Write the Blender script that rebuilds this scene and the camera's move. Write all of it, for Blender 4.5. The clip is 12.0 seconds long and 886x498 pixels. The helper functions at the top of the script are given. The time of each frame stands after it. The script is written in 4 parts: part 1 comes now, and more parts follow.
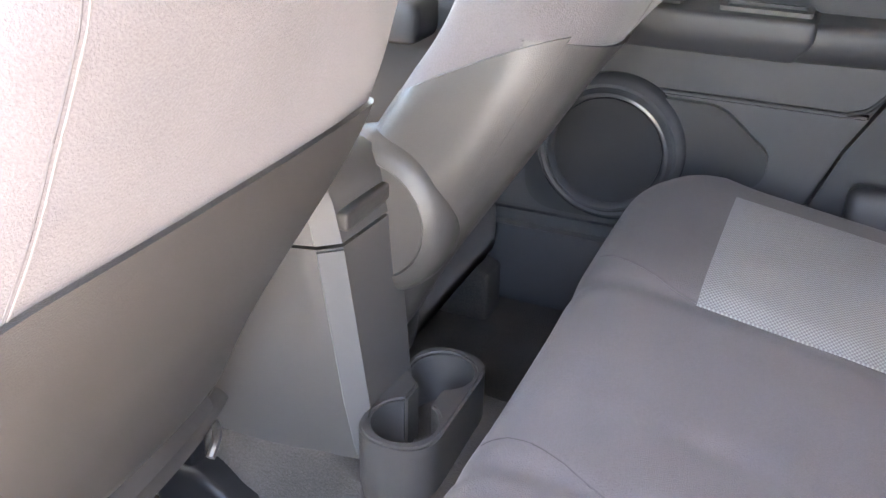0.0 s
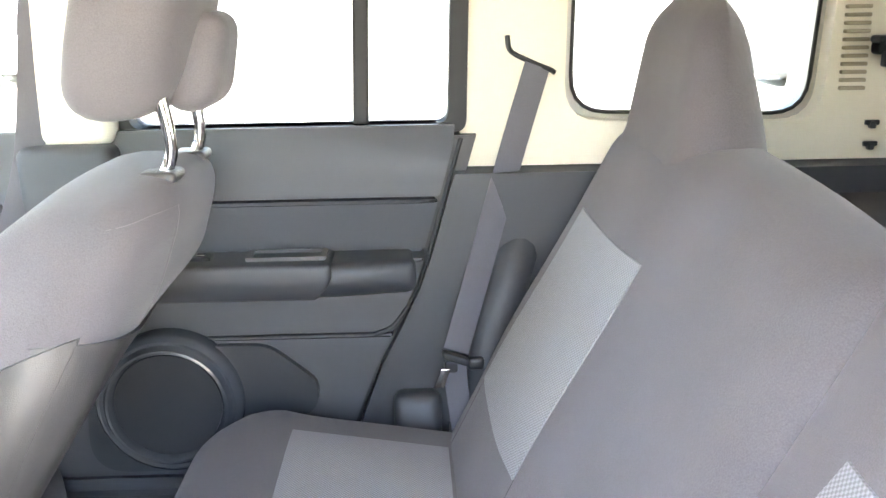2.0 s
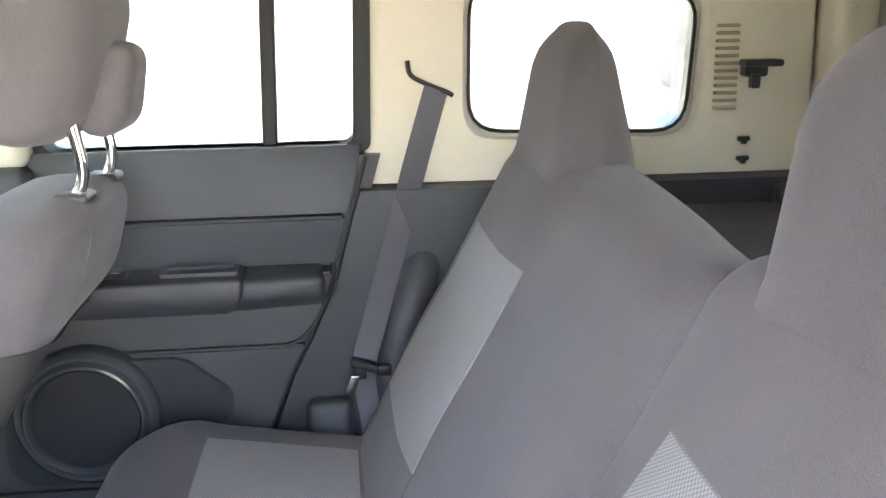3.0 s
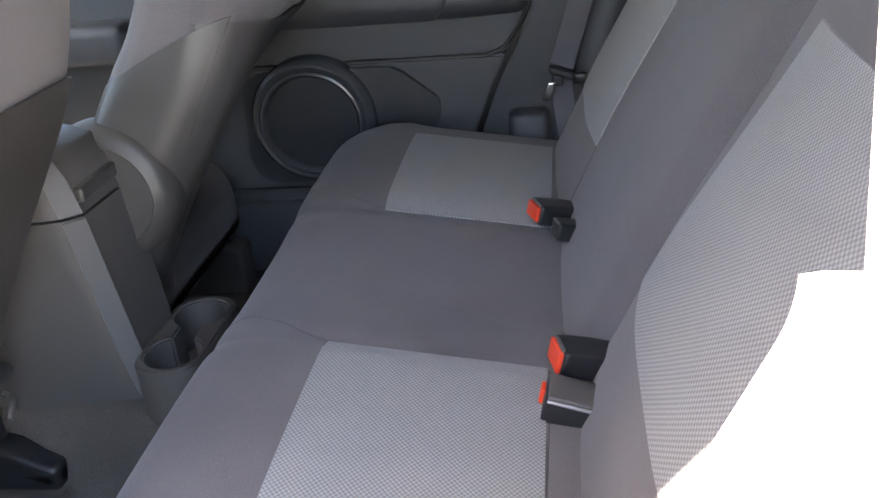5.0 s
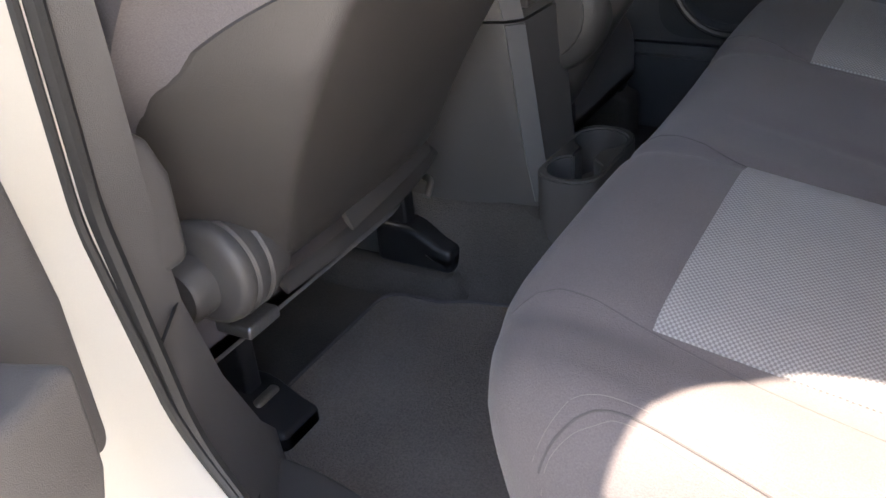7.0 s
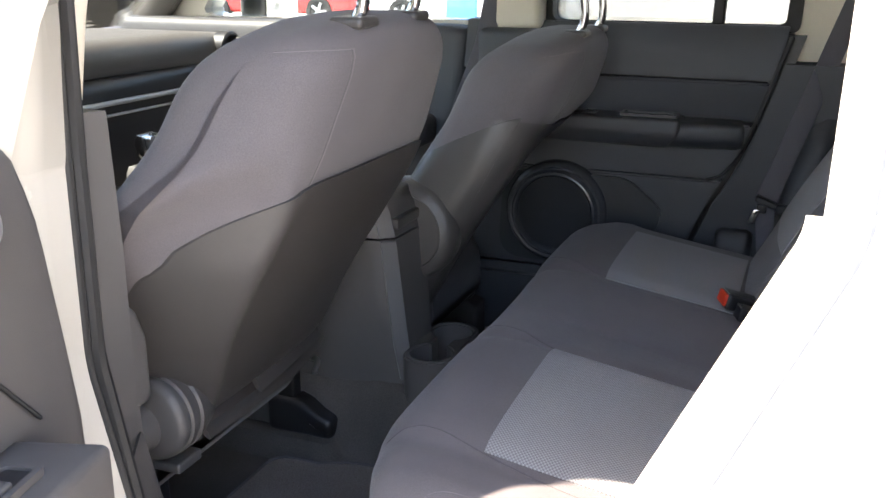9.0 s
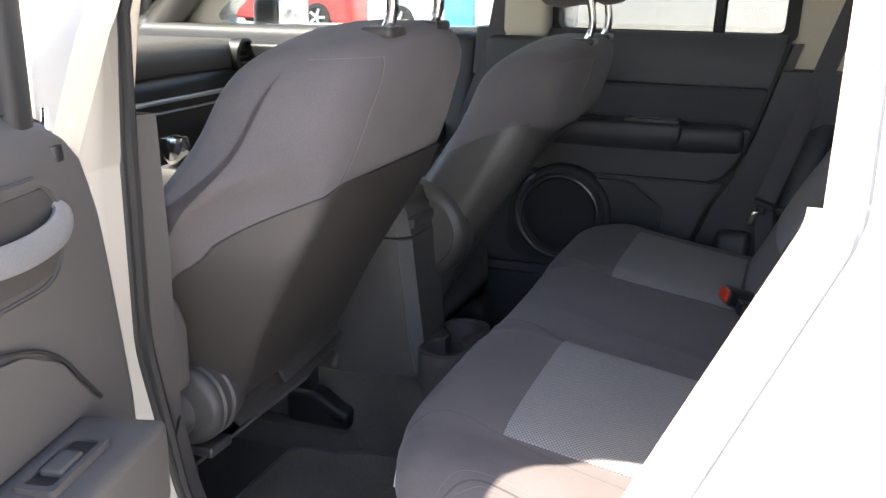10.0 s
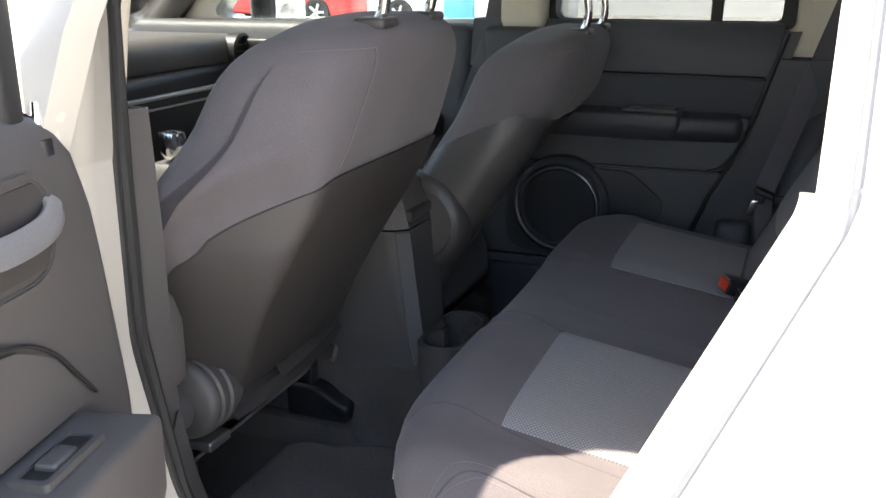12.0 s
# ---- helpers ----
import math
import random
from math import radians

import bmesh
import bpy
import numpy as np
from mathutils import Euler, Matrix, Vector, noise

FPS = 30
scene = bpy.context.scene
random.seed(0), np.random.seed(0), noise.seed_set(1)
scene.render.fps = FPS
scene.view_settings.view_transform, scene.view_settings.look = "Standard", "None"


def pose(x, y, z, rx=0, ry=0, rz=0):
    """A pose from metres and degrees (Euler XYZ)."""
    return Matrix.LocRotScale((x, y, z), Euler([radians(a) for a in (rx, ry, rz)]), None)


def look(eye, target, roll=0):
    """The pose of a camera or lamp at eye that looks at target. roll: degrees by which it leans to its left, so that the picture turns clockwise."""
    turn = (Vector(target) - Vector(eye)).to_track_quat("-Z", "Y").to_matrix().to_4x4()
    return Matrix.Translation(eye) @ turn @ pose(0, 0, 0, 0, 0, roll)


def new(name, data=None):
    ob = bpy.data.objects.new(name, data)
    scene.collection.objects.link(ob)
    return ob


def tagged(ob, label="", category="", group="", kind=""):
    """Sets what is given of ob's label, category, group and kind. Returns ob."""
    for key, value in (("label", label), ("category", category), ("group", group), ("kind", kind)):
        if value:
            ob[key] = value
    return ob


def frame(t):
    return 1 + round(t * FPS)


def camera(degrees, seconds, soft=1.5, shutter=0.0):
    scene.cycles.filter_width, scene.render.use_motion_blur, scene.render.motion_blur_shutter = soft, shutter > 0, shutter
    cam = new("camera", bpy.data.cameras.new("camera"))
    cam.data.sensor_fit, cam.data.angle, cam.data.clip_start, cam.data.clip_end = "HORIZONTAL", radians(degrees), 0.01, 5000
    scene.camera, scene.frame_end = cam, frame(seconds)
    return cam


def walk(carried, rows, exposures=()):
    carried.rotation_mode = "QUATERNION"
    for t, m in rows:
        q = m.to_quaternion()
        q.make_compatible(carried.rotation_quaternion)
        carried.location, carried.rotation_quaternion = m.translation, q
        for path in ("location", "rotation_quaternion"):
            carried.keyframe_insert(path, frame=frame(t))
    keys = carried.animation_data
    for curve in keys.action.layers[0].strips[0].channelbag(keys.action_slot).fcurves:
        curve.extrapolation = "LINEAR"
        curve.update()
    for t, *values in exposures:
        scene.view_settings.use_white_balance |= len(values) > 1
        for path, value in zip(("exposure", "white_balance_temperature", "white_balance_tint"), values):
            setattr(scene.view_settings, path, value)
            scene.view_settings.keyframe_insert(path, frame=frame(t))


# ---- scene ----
cam = camera(51.1, 12.0)
PATH = [
    (0, (0.293, -0.723, 1.268), (-0.4, 0.923, 0.368), 1.3),
    (0.5, (0.319, -0.702, 1.304), (-0.211, 1.051, 0.5), 0.4),
    (1, (0.343, -0.697, 1.319), (-0.002, 1.148, 0.628), -0.2),
    (1.5, (0.37, -0.716, 1.339), (0.224, 1.186, 0.738), -0.6),
    (2, (0.391, -0.744, 1.365), (0.451, 1.189, 0.855), -0.9),
    (2.5, (0.409, -0.786, 1.385), (0.627, 1.149, 0.928), -0.9),
    (4.5, (0.452, -0.944, 1.306), (0.476, 0.914, 0.564), -4.9),
    (5, (0.461, -0.964, 1.26), (0.182, 0.821, 0.404), -5.5),
    (5.5, (0.44, -0.976, 1.227), (-0.069, 0.695, 0.255), -4.9),
    (6, (0.402, -0.999, 1.205), (-0.287, 0.569, 0.171), -4.7),
    (6.5, (0.383, -1.037, 1.198), (-0.473, 0.439, 0.153), -5.0),
    (7, (0.384, -1.066, 1.203), (-0.523, 0.415, 0.211), -5.1),
    (7.5, (0.42, -1.085, 1.226), (-0.318, 0.559, 0.358), -2.3),
    (9.5, (0.512, -1.434, 1.311), (-0.185, 0.352, 0.743), 0.5),
    (10, (0.503, -1.445, 1.311), (-0.188, 0.342, 0.736), 0.5),
    (10.5, (0.504, -1.448, 1.31), (-0.186, 0.339, 0.733), 0.1),
    (11, (0.509, -1.443, 1.309), (-0.182, 0.342, 0.73), 0.2),
    (11.5, (0.509, -1.44, 1.308), (-0.186, 0.343, 0.727), -0.3),
    (12, (0.51, -1.44, 1.307), (-0.185, 0.341, 0.72), -0.2),
]
EXPOSURES = [(0, 5.35, 8000, 18), (0.5, 5.75, 7900, 16), (1.0, 5.95, 7800, 15), (1.6, 5.85, 7600, 14), (2.2, 5.4, 7500, 13), (2.7, 5.15, 7500, 14), (4.3, 3.65, 7200, 14), (5.0, 4.05, 7500, 15), (5.5, 4.05, 7700, 16), (6.5, 3.7, 7900, 16), (7.0, 3.35, 7800, 16), (7.7, 2.95, 7500, 15), (9.3, 3.25, 7400, 15), (9.9, 2.9, 7400, 15), (12.0, 2.7, 7400, 13)]
walk(cam, [(t, look(eye, target, roll)) for t, eye, target, roll in PATH], EXPOSURES)


# ---- world and sun ----
world = bpy.data.worlds.new("sky")
scene.world = world
world.use_nodes = True
wn = world.node_tree.nodes
sky = wn.new("ShaderNodeTexSky")
sky.sky_type, sky.sun_disc = "NISHITA", False
SUN_WAY = Vector((0.42, 0.335, -1.0)).normalized()
sky.sun_elevation = math.asin(-SUN_WAY.z)
sky.sun_rotation = math.atan2(-SUN_WAY.x, -SUN_WAY.y)
wn["Background"].inputs["Strength"].default_value = 0.15
world.node_tree.links.new(sky.outputs[0], wn["Background"].inputs["Color"])
sun = new("sun", bpy.data.lights.new("sun", "SUN"))
sun.data.energy, sun.data.angle, sun.data.color = 3.3, radians(0.6), (1.0, 0.95, 0.88)
sun.matrix_world = Matrix.Translation((0, 0, 8)) @ SUN_WAY.to_track_quat("-Z", "Y").to_matrix().to_4x4()


# ---- materials ----
def material(name, colour, rough=0.6, metal=0.0, grain=400.0, bump=0.1, vary=0.12, big=6.0, sheen=0.0, coat=0.0, island=0.0):
    m = bpy.data.materials.new(name)
    m.use_nodes = True
    n, l = m.node_tree.nodes, m.node_tree.links
    b = n["Principled BSDF"]
    tc = n.new("ShaderNodeTexCoord")
    fine, wide = n.new("ShaderNodeTexNoise"), n.new("ShaderNodeTexNoise")
    fine.inputs["Scale"].default_value, fine.inputs["Detail"].default_value = grain, 3
    wide.inputs["Scale"].default_value, wide.inputs["Detail"].default_value = big, 5
    for t in (fine, wide):
        l.new(tc.outputs["Object"], t.inputs["Vector"])
    add = n.new("ShaderNodeMath")
    add.operation = "ADD"
    l.new(fine.outputs["Fac"], add.inputs[0])
    l.new(wide.outputs["Fac"], add.inputs[1])
    ramp = n.new("ShaderNodeMapRange")
    ramp.inputs["From Min"].default_value, ramp.inputs["From Max"].default_value = 0.6, 1.4
    ramp.inputs["To Min"].default_value, ramp.inputs["To Max"].default_value = 1 - vary, 1 + vary
    l.new(add.outputs[0], ramp.inputs["Value"])
    mix = n.new("ShaderNodeVectorMath")
    mix.operation = "SCALE"
    mix.inputs[0].default_value = colour
    l.new(ramp.outputs[0], mix.inputs["Scale"])
    l.new(mix.outputs[0], b.inputs["Base Color"])
    rr = n.new("ShaderNodeMapRange")
    rr.inputs["To Min"].default_value, rr.inputs["To Max"].default_value = max(0.03, rough - 0.08), min(1, rough + 0.08)
    l.new(wide.outputs["Fac"], rr.inputs["Value"])
    l.new(rr.outputs[0], b.inputs["Roughness"])
    b.inputs["Metallic"].default_value = metal
    b.inputs["Sheen Weight"].default_value = sheen
    b.inputs["Coat Weight"].default_value = coat
    if bump:
        bp = n.new("ShaderNodeBump")
        bp.inputs["Strength"].default_value, bp.inputs["Distance"].default_value = bump, 0.002
        l.new(fine.outputs["Fac"], bp.inputs["Height"])
        l.new(bp.outputs[0], b.inputs["Normal"])
    return m


def woven(name, dark, light, pitch):
    """Knitted cloth: staggered rows of small raised loops."""
    m = material(name, light, 0.9, grain=900, bump=0.0, sheen=0.15)
    n, l = m.node_tree.nodes, m.node_tree.links
    b = n["Principled BSDF"]
    tc = n["Texture Coordinate"]
    sep = n.new("ShaderNodeSeparateXYZ")
    l.new(tc.outputs["UV"], sep.inputs[0])
    waves = []
    for axis, k in (("X", 1.0), ("Y", 1.15)):
        mul = n.new("ShaderNodeMath")
        mul.operation = "MULTIPLY"
        mul.inputs[1].default_value = 2 * math.pi / (pitch * k)
        l.new(sep.outputs[axis], mul.inputs[0])
        s = n.new("ShaderNodeMath")
        s.operation = "SINE"
        l.new(mul.outputs[0], s.inputs[0])
        waves.append(s)
    cross = n.new("ShaderNodeMath")
    cross.operation = "MULTIPLY"
    l.new(waves[0].outputs[0], cross.inputs[0])
    l.new(waves[1].outputs[0], cross.inputs[1])
    prod = n.new("ShaderNodeMapRange")
    prod.interpolation_type = "SMOOTHSTEP"
    prod.inputs["From Min"].default_value, prod.inputs["From Max"].default_value = -0.55, 0.65
    l.new(cross.outputs[0], prod.inputs["Value"])
    mixc = n.new("ShaderNodeMix")
    mixc.data_type = "RGBA"
    mixc.inputs["A"].default_value, mixc.inputs["B"].default_value = (*dark, 1), (*light, 1)
    l.new(prod.outputs[0], mixc.inputs["Factor"])
    l.new(mixc.outputs["Result"], b.inputs["Base Color"])
    bp = n.new("ShaderNodeBump")
    bp.inputs["Strength"].default_value, bp.inputs["Distance"].default_value = 0.4, 0.001
    l.new(prod.outputs[0], bp.inputs["Height"])
    l.new(bp.outputs[0], b.inputs["Normal"])
    return m


FABRIC = material("fabric", (0.112, 0.100, 0.103), 0.92, grain=700, bump=0.3, vary=0.24, big=7, sheen=0.14)
INSERT = woven("insert_cloth", (0.172, 0.169, 0.170), (0.305, 0.300, 0.304), 0.0046)
SHELL = material("seat_shell", (0.060, 0.055, 0.052), 0.34, grain=900, bump=0.25, vary=0.12)
PLASTIC = material("grey_plastic", (0.084, 0.079, 0.076), 0.44, grain=1000, bump=0.25, vary=0.12)
# Darker copy of the door trim plastic, with the cabin's shade in its colour
SLATE = material("shaded_door_plastic", (0.052, 0.053, 0.058), 0.46, grain=1000, bump=0.25, vary=0.09)
POD = material("pod_plastic", (0.028, 0.029, 0.033), 0.34, grain=1000, bump=0.2, vary=0.07)
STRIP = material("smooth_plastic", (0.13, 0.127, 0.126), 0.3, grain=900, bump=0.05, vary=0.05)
RING = material("ring_plastic", (0.062, 0.064, 0.070), 0.24, grain=900, bump=0.05, vary=0.06)
SATIN = material("satin_silver", (0.46, 0.46, 0.47), 0.3, 0.7, grain=500, bump=0.04)
SLATE_SOFT = material("door_cloth", (0.060, 0.062, 0.068), 0.8, grain=900, bump=0.25, vary=0.10)
BLACK = material("black_plastic", (0.018, 0.018, 0.02), 0.38, grain=800, bump=0.12)
RUBBER = material("seal_rubber", (0.016, 0.016, 0.016), 0.6, grain=500, bump=0.1)
GRILLE = material("speaker_mesh", (0.022, 0.022, 0.025), 0.6, grain=1500, bump=0.6)
CARPET = material("carpet", (0.074, 0.066, 0.060), 1.0, grain=420, bump=0.9, vary=0.38, big=9)
MAT = material("mat_pile", (0.150, 0.131, 0.117), 1.0, grain=380, bump=1.0, vary=0.38, big=6)
BEIGE = material("pillar_trim", (0.78, 0.71, 0.58), 0.6, grain=700, bump=0.1, vary=0.04)
LINER = material("headliner", (0.78, 0.73, 0.62), 0.95, grain=600, bump=0.2, vary=0.04)
PAINT = material("body_paint", (0.60, 0.575, 0.51), 0.25, grain=900, bump=0.0, vary=0.03, coat=0.6)
CHROME = material("chrome", (0.72, 0.72, 0.72), 0.12, 1.0, grain=300, bump=0.0, vary=0.03)
SILVER = material("silver_plastic", (0.52, 0.53, 0.54), 0.35, 0.6, grain=600, bump=0.05)
ORANGE = material("red_button", (0.75, 0.06, 0.025), 0.4, grain=400, bump=0.0)
WEB = material("belt_web", (0.13, 0.125, 0.138), 0.75, grain=600, bump=0.3)
METAL = material("rail_steel", (0.32, 0.31, 0.30), 0.4, 0.9, grain=300)
THREAD = material("stitch_thread", (0.150, 0.135, 0.134), 0.9, grain=900)
PIPE = material("seam_cord", (0.078, 0.072, 0.073), 0.95, grain=900)
CONCRETE = material("concrete", (0.42, 0.41, 0.385), 0.9, grain=30, bump=0.3, vary=0.2, big=0.6)
WHITEWALL = material("white_wall", (0.80, 0.79, 0.76), 0.9, grain=20, bump=0.1, vary=0.06, big=0.4)
DARKGREY = material("grey_metal", (0.16, 0.17, 0.18), 0.5, grain=40)
SIGNBLUE = material("sign_blue", (0.05, 0.25, 0.62), 0.4, grain=40, bump=0.0)
CARRED = material("red_paint", (0.45, 0.03, 0.03), 0.25, grain=40, bump=0.0, coat=0.5)
CARWHITE = material("white_paint", (0.78, 0.78, 0.78), 0.25, grain=40, bump=0.0, coat=0.5)
TYRE = material("tyre", (0.02, 0.02, 0.02), 0.8, grain=80)

RIB = material("vent_rib", (0.40, 0.33, 0.23), 0.6, grain=300, bump=0.0)
GLASS = bpy.data.materials.new("glass")
GLASS.use_nodes = True
gn, gl = GLASS.node_tree.nodes, GLASS.node_tree.links
gmix, gtr, ggl, gfr = (gn.new("ShaderNode" + k) for k in ("MixShader", "BsdfTransparent", "BsdfGlossy", "Fresnel"))
gtr.inputs["Color"].default_value = (0.40, 0.42, 0.415, 1)
ggl.inputs["Roughness"].default_value = 0.02
gl.new(gfr.outputs[0], gmix.inputs[0])
gl.new(gtr.outputs[0], gmix.inputs[1])
gl.new(ggl.outputs[0], gmix.inputs[2])
gl.new(gmix.outputs[0], gn["Material Output"].inputs["Surface"])


TINTED = GLASS.copy()
TINTED.name = "tinted_glass"
TINTED.node_tree.nodes["Transparent BSDF"].inputs["Color"].default_value = (0.45, 0.47, 0.46, 1)


DARKGLASS = GLASS.copy()
DARKGLASS.name = "privacy_glass"
DARKGLASS.node_tree.nodes["Transparent BSDF"].inputs["Color"].default_value = (0.17, 0.18, 0.175, 1)


CLEAR = GLASS.copy()
CLEAR.name = "clear_glass"
CLEAR.node_tree.nodes["Transparent BSDF"].inputs["Color"].default_value = (0.80, 0.84, 0.83, 1)


# ---- mesh helpers ----
def finish(name, bm, mat, smooth=True):
    bmesh.ops.recalc_face_normals(bm, faces=bm.faces[:])
    me = bpy.data.meshes.new(name)
    bm.to_mesh(me)
    bm.free()
    if smooth:
        me.shade_smooth()
        me.set_sharp_from_angle(angle=radians(40))
    me.materials.append(mat)
    return new(name, me)


def part(name, bm, mat, parent, label="", smooth=True):
    ob = finish(name, bm, mat, smooth)
    ob.parent = parent
    if label:
        ob["label"] = label
    return ob


def thing(name, label, category, group="", kind="", at=(0, 0, 0)):
    ob = new(name)
    ob.empty_display_size = 0.05
    ob.location = at
    return tagged(ob, label, category, group, kind)


def solid(name, bm, mat, label, category, group="", kind=""):
    return tagged(finish(name, bm, mat), label, category, group, kind)


def rbox(lo, hi, r, seg=(6, 6, 6), bend=None):
    """A box with rounded edges of radius r, in a grid, its points moved by bend(x, y, z)."""
    lo, hi = np.array(lo, float), np.array(hi, float)
    c, h = (lo + hi) / 2, (hi - lo) / 2
    r = min(r, *(h * 0.999))
    axes = []
    for k in range(3):
        e = [-h[k] + r * (1 - math.cos(a * math.pi / 8)) for a in range(4)]
        inner = list(np.linspace(-h[k] + r, h[k] - r, max(2, seg[k])))
        axes.append(e + inner + [-v for v in reversed(e)])
    bm, made = bmesh.new(), {}

    def vert(p):
        key = tuple(round(float(v), 6) for v in p)
        if key not in made:
            p = np.array(p)
            core = np.clip(p, -(h - r), h - r)
            d = p - core
            n = np.linalg.norm(d)
            q = core + (d / n * r if n > 1e-9 else 0) + c
            made[key] = bm.verts.new(bend(*q) if bend else q)
        return made[key]

    for k in range(3):
        i, j = (k + 1) % 3, (k + 2) % 3
        for side in (-1, 1):
            for a in range(len(axes[i]) - 1):
                for b in range(len(axes[j]) - 1):
                    ps = []
                    for da, db in ((0, 0), (1, 0), (1, 1), (0, 1)):
                        p = [0, 0, 0]
                        p[k], p[i], p[j] = side * h[k], axes[i][a + da], axes[j][b + db]
                        ps.append(vert(p))
                    if len(set(ps)) == 4:
                        bm.faces.new(ps if side > 0 else ps[::-1])
    return bm


def join(*parts):
    out = parts[0]
    for b in parts[1:]:
        me = bpy.data.meshes.new("tmp")
        b.to_mesh(me)
        out.from_mesh(me)
        b.free()
        bpy.data.meshes.remove(me)
    return out


def moved(bm, m):
    bm.transform(m)
    return bm


def tube(points, r, n=8, cap=True, flat=None):
    """A round bar (or, with flat=(a, b, axis), a strap) along points."""
    pts = [Vector(p) for p in points]
    bm, rings = bmesh.new(), []
    up = Vector(flat[2]) if flat else Vector((0.3, 0.2, 0.93))
    for k, p in enumerate(pts):
        d = (pts[min(k + 1, len(pts) - 1)] - pts[max(k - 1, 0)]).normalized()
        s = d.cross(up).normalized()
        u = s.cross(d).normalized()
        ring = []
        for a in range(n):
            an = 2 * math.pi * (a + 0.5) / n
            ra, rb = (flat[0], flat[1]) if flat else (r, r)
            ring.append(bm.verts.new(p + s * ra * math.cos(an) + u * rb * math.sin(an)))
        rings.append(ring)
    for a, b in zip(rings, rings[1:]):
        for k in range(n):
            bm.faces.new((a[k], a[(k + 1) % n], b[(k + 1) % n], b[k]))
    if cap:
        bm.faces.new(rings[0][::-1])
        bm.faces.new(rings[-1])
    return bm


def smooth_path(keys, n=6):
    """Catmull-Rom through the keys."""
    k = [Vector(p) for p in keys]
    k = [2 * k[0] - k[1]] + k + [2 * k[-1] - k[-2]]
    out = []
    for i in range(1, len(k) - 2):
        for s in range(n):
            t = s / n
            a, b, c, d = k[i - 1], k[i], k[i + 1], k[i + 2]
            out.append(0.5 * ((2 * b) + (c - a) * t + (2 * a - 5 * b + 4 * c - d) * t * t + (3 * b - a - 3 * c + d) * t**3))
    return out + [k[-2]]


def disc(centre, axis, r0, r1, h0, h1, n=40, rings=None):
    """A turned shape: rings of (radius, height) along axis, closed at both ends."""
    rings = rings or [(r0, h0), (r1, h1)]
    q = Vector(axis).to_track_quat("Z", "Y").to_matrix()
    bm, all_rings = bmesh.new(), []
    for r, h in rings:
        all_rings.append([bm.verts.new(Vector(centre) + q @ Vector((r * math.cos(2 * math.pi * k / n), r * math.sin(2 * math.pi * k / n), h))) for k in range(n)])
    for a, b in zip(all_rings, all_rings[1:]):
        for k in range(n):
            bm.faces.new((a[k], a[(k + 1) % n], b[(k + 1) % n], b[k]))
    bm.faces.new(all_rings[0][::-1])
    bm.faces.new(all_rings[-1])
    return bm


def rounded(corners, n=5):
    """A closed outline in the plane from (x, z, radius) corners."""
    out, m = [], len(corners)
    for k in range(m):
        p, a, b = (Vector(corners[j % m][:2]) for j in (k, k - 1, k + 1))
        r = corners[k][2]
        if r <= 0:
            out.append(p)
            continue
        da, db = (a - p).normalized(), (b - p).normalized()
        half = math.acos(max(-1, min(1, da.dot(db)))) / 2
        cut = min(r / math.tan(half), (a - p).length * 0.49, (b - p).length * 0.49)
        s, e = p + da * cut, p + db * cut
        for i in range(n + 1):
            t = i / n
            out.append(s * (1 - t) ** 2 + p * 2 * t * (1 - t) + e * t * t)
    return out


def plate(outer, holes, y0, y1, axis="y", bevel=0.0):
    """A plate with through holes, its outline in x-z (axis y) or x-y (axis z), from y0 to y1."""
    bm = bmesh.new()
    put = (lambda p, h: (p[0], h, p[1])) if axis == "y" else ((lambda p, h: (p[0], p[1], h)) if axis == "z" else (lambda p, h: (h, p[0], p[1])))
    edges = []
    for loop in (outer, *holes):
        vs = [bm.verts.new(put(p, y0)) for p in loop]
        edges += [bm.edges.new((vs[k], vs[(k + 1) % len(vs)])) for k in range(len(vs))]
    bmesh.ops.triangle_fill(bm, use_beauty=True, use_dissolve=False, edges=edges)
    ex = bmesh.ops.extrude_face_region(bm, geom=bm.faces[:])
    shift = Vector(put((0, 0), y1)) - Vector(put((0, 0), y0))
    bmesh.ops.translate(bm, verts=[v for v in ex["geom"] if isinstance(v, bmesh.types.BMVert)], vec=shift)
    if bevel:
        sharp = [e for e in bm.edges if len(e.link_faces) == 2 and e.calc_face_angle(0) > 1.0]
        bmesh.ops.bevel(bm, geom=sharp, offset=bevel, segments=2, affect="EDGES", clamp_overlap=True)
    return bm


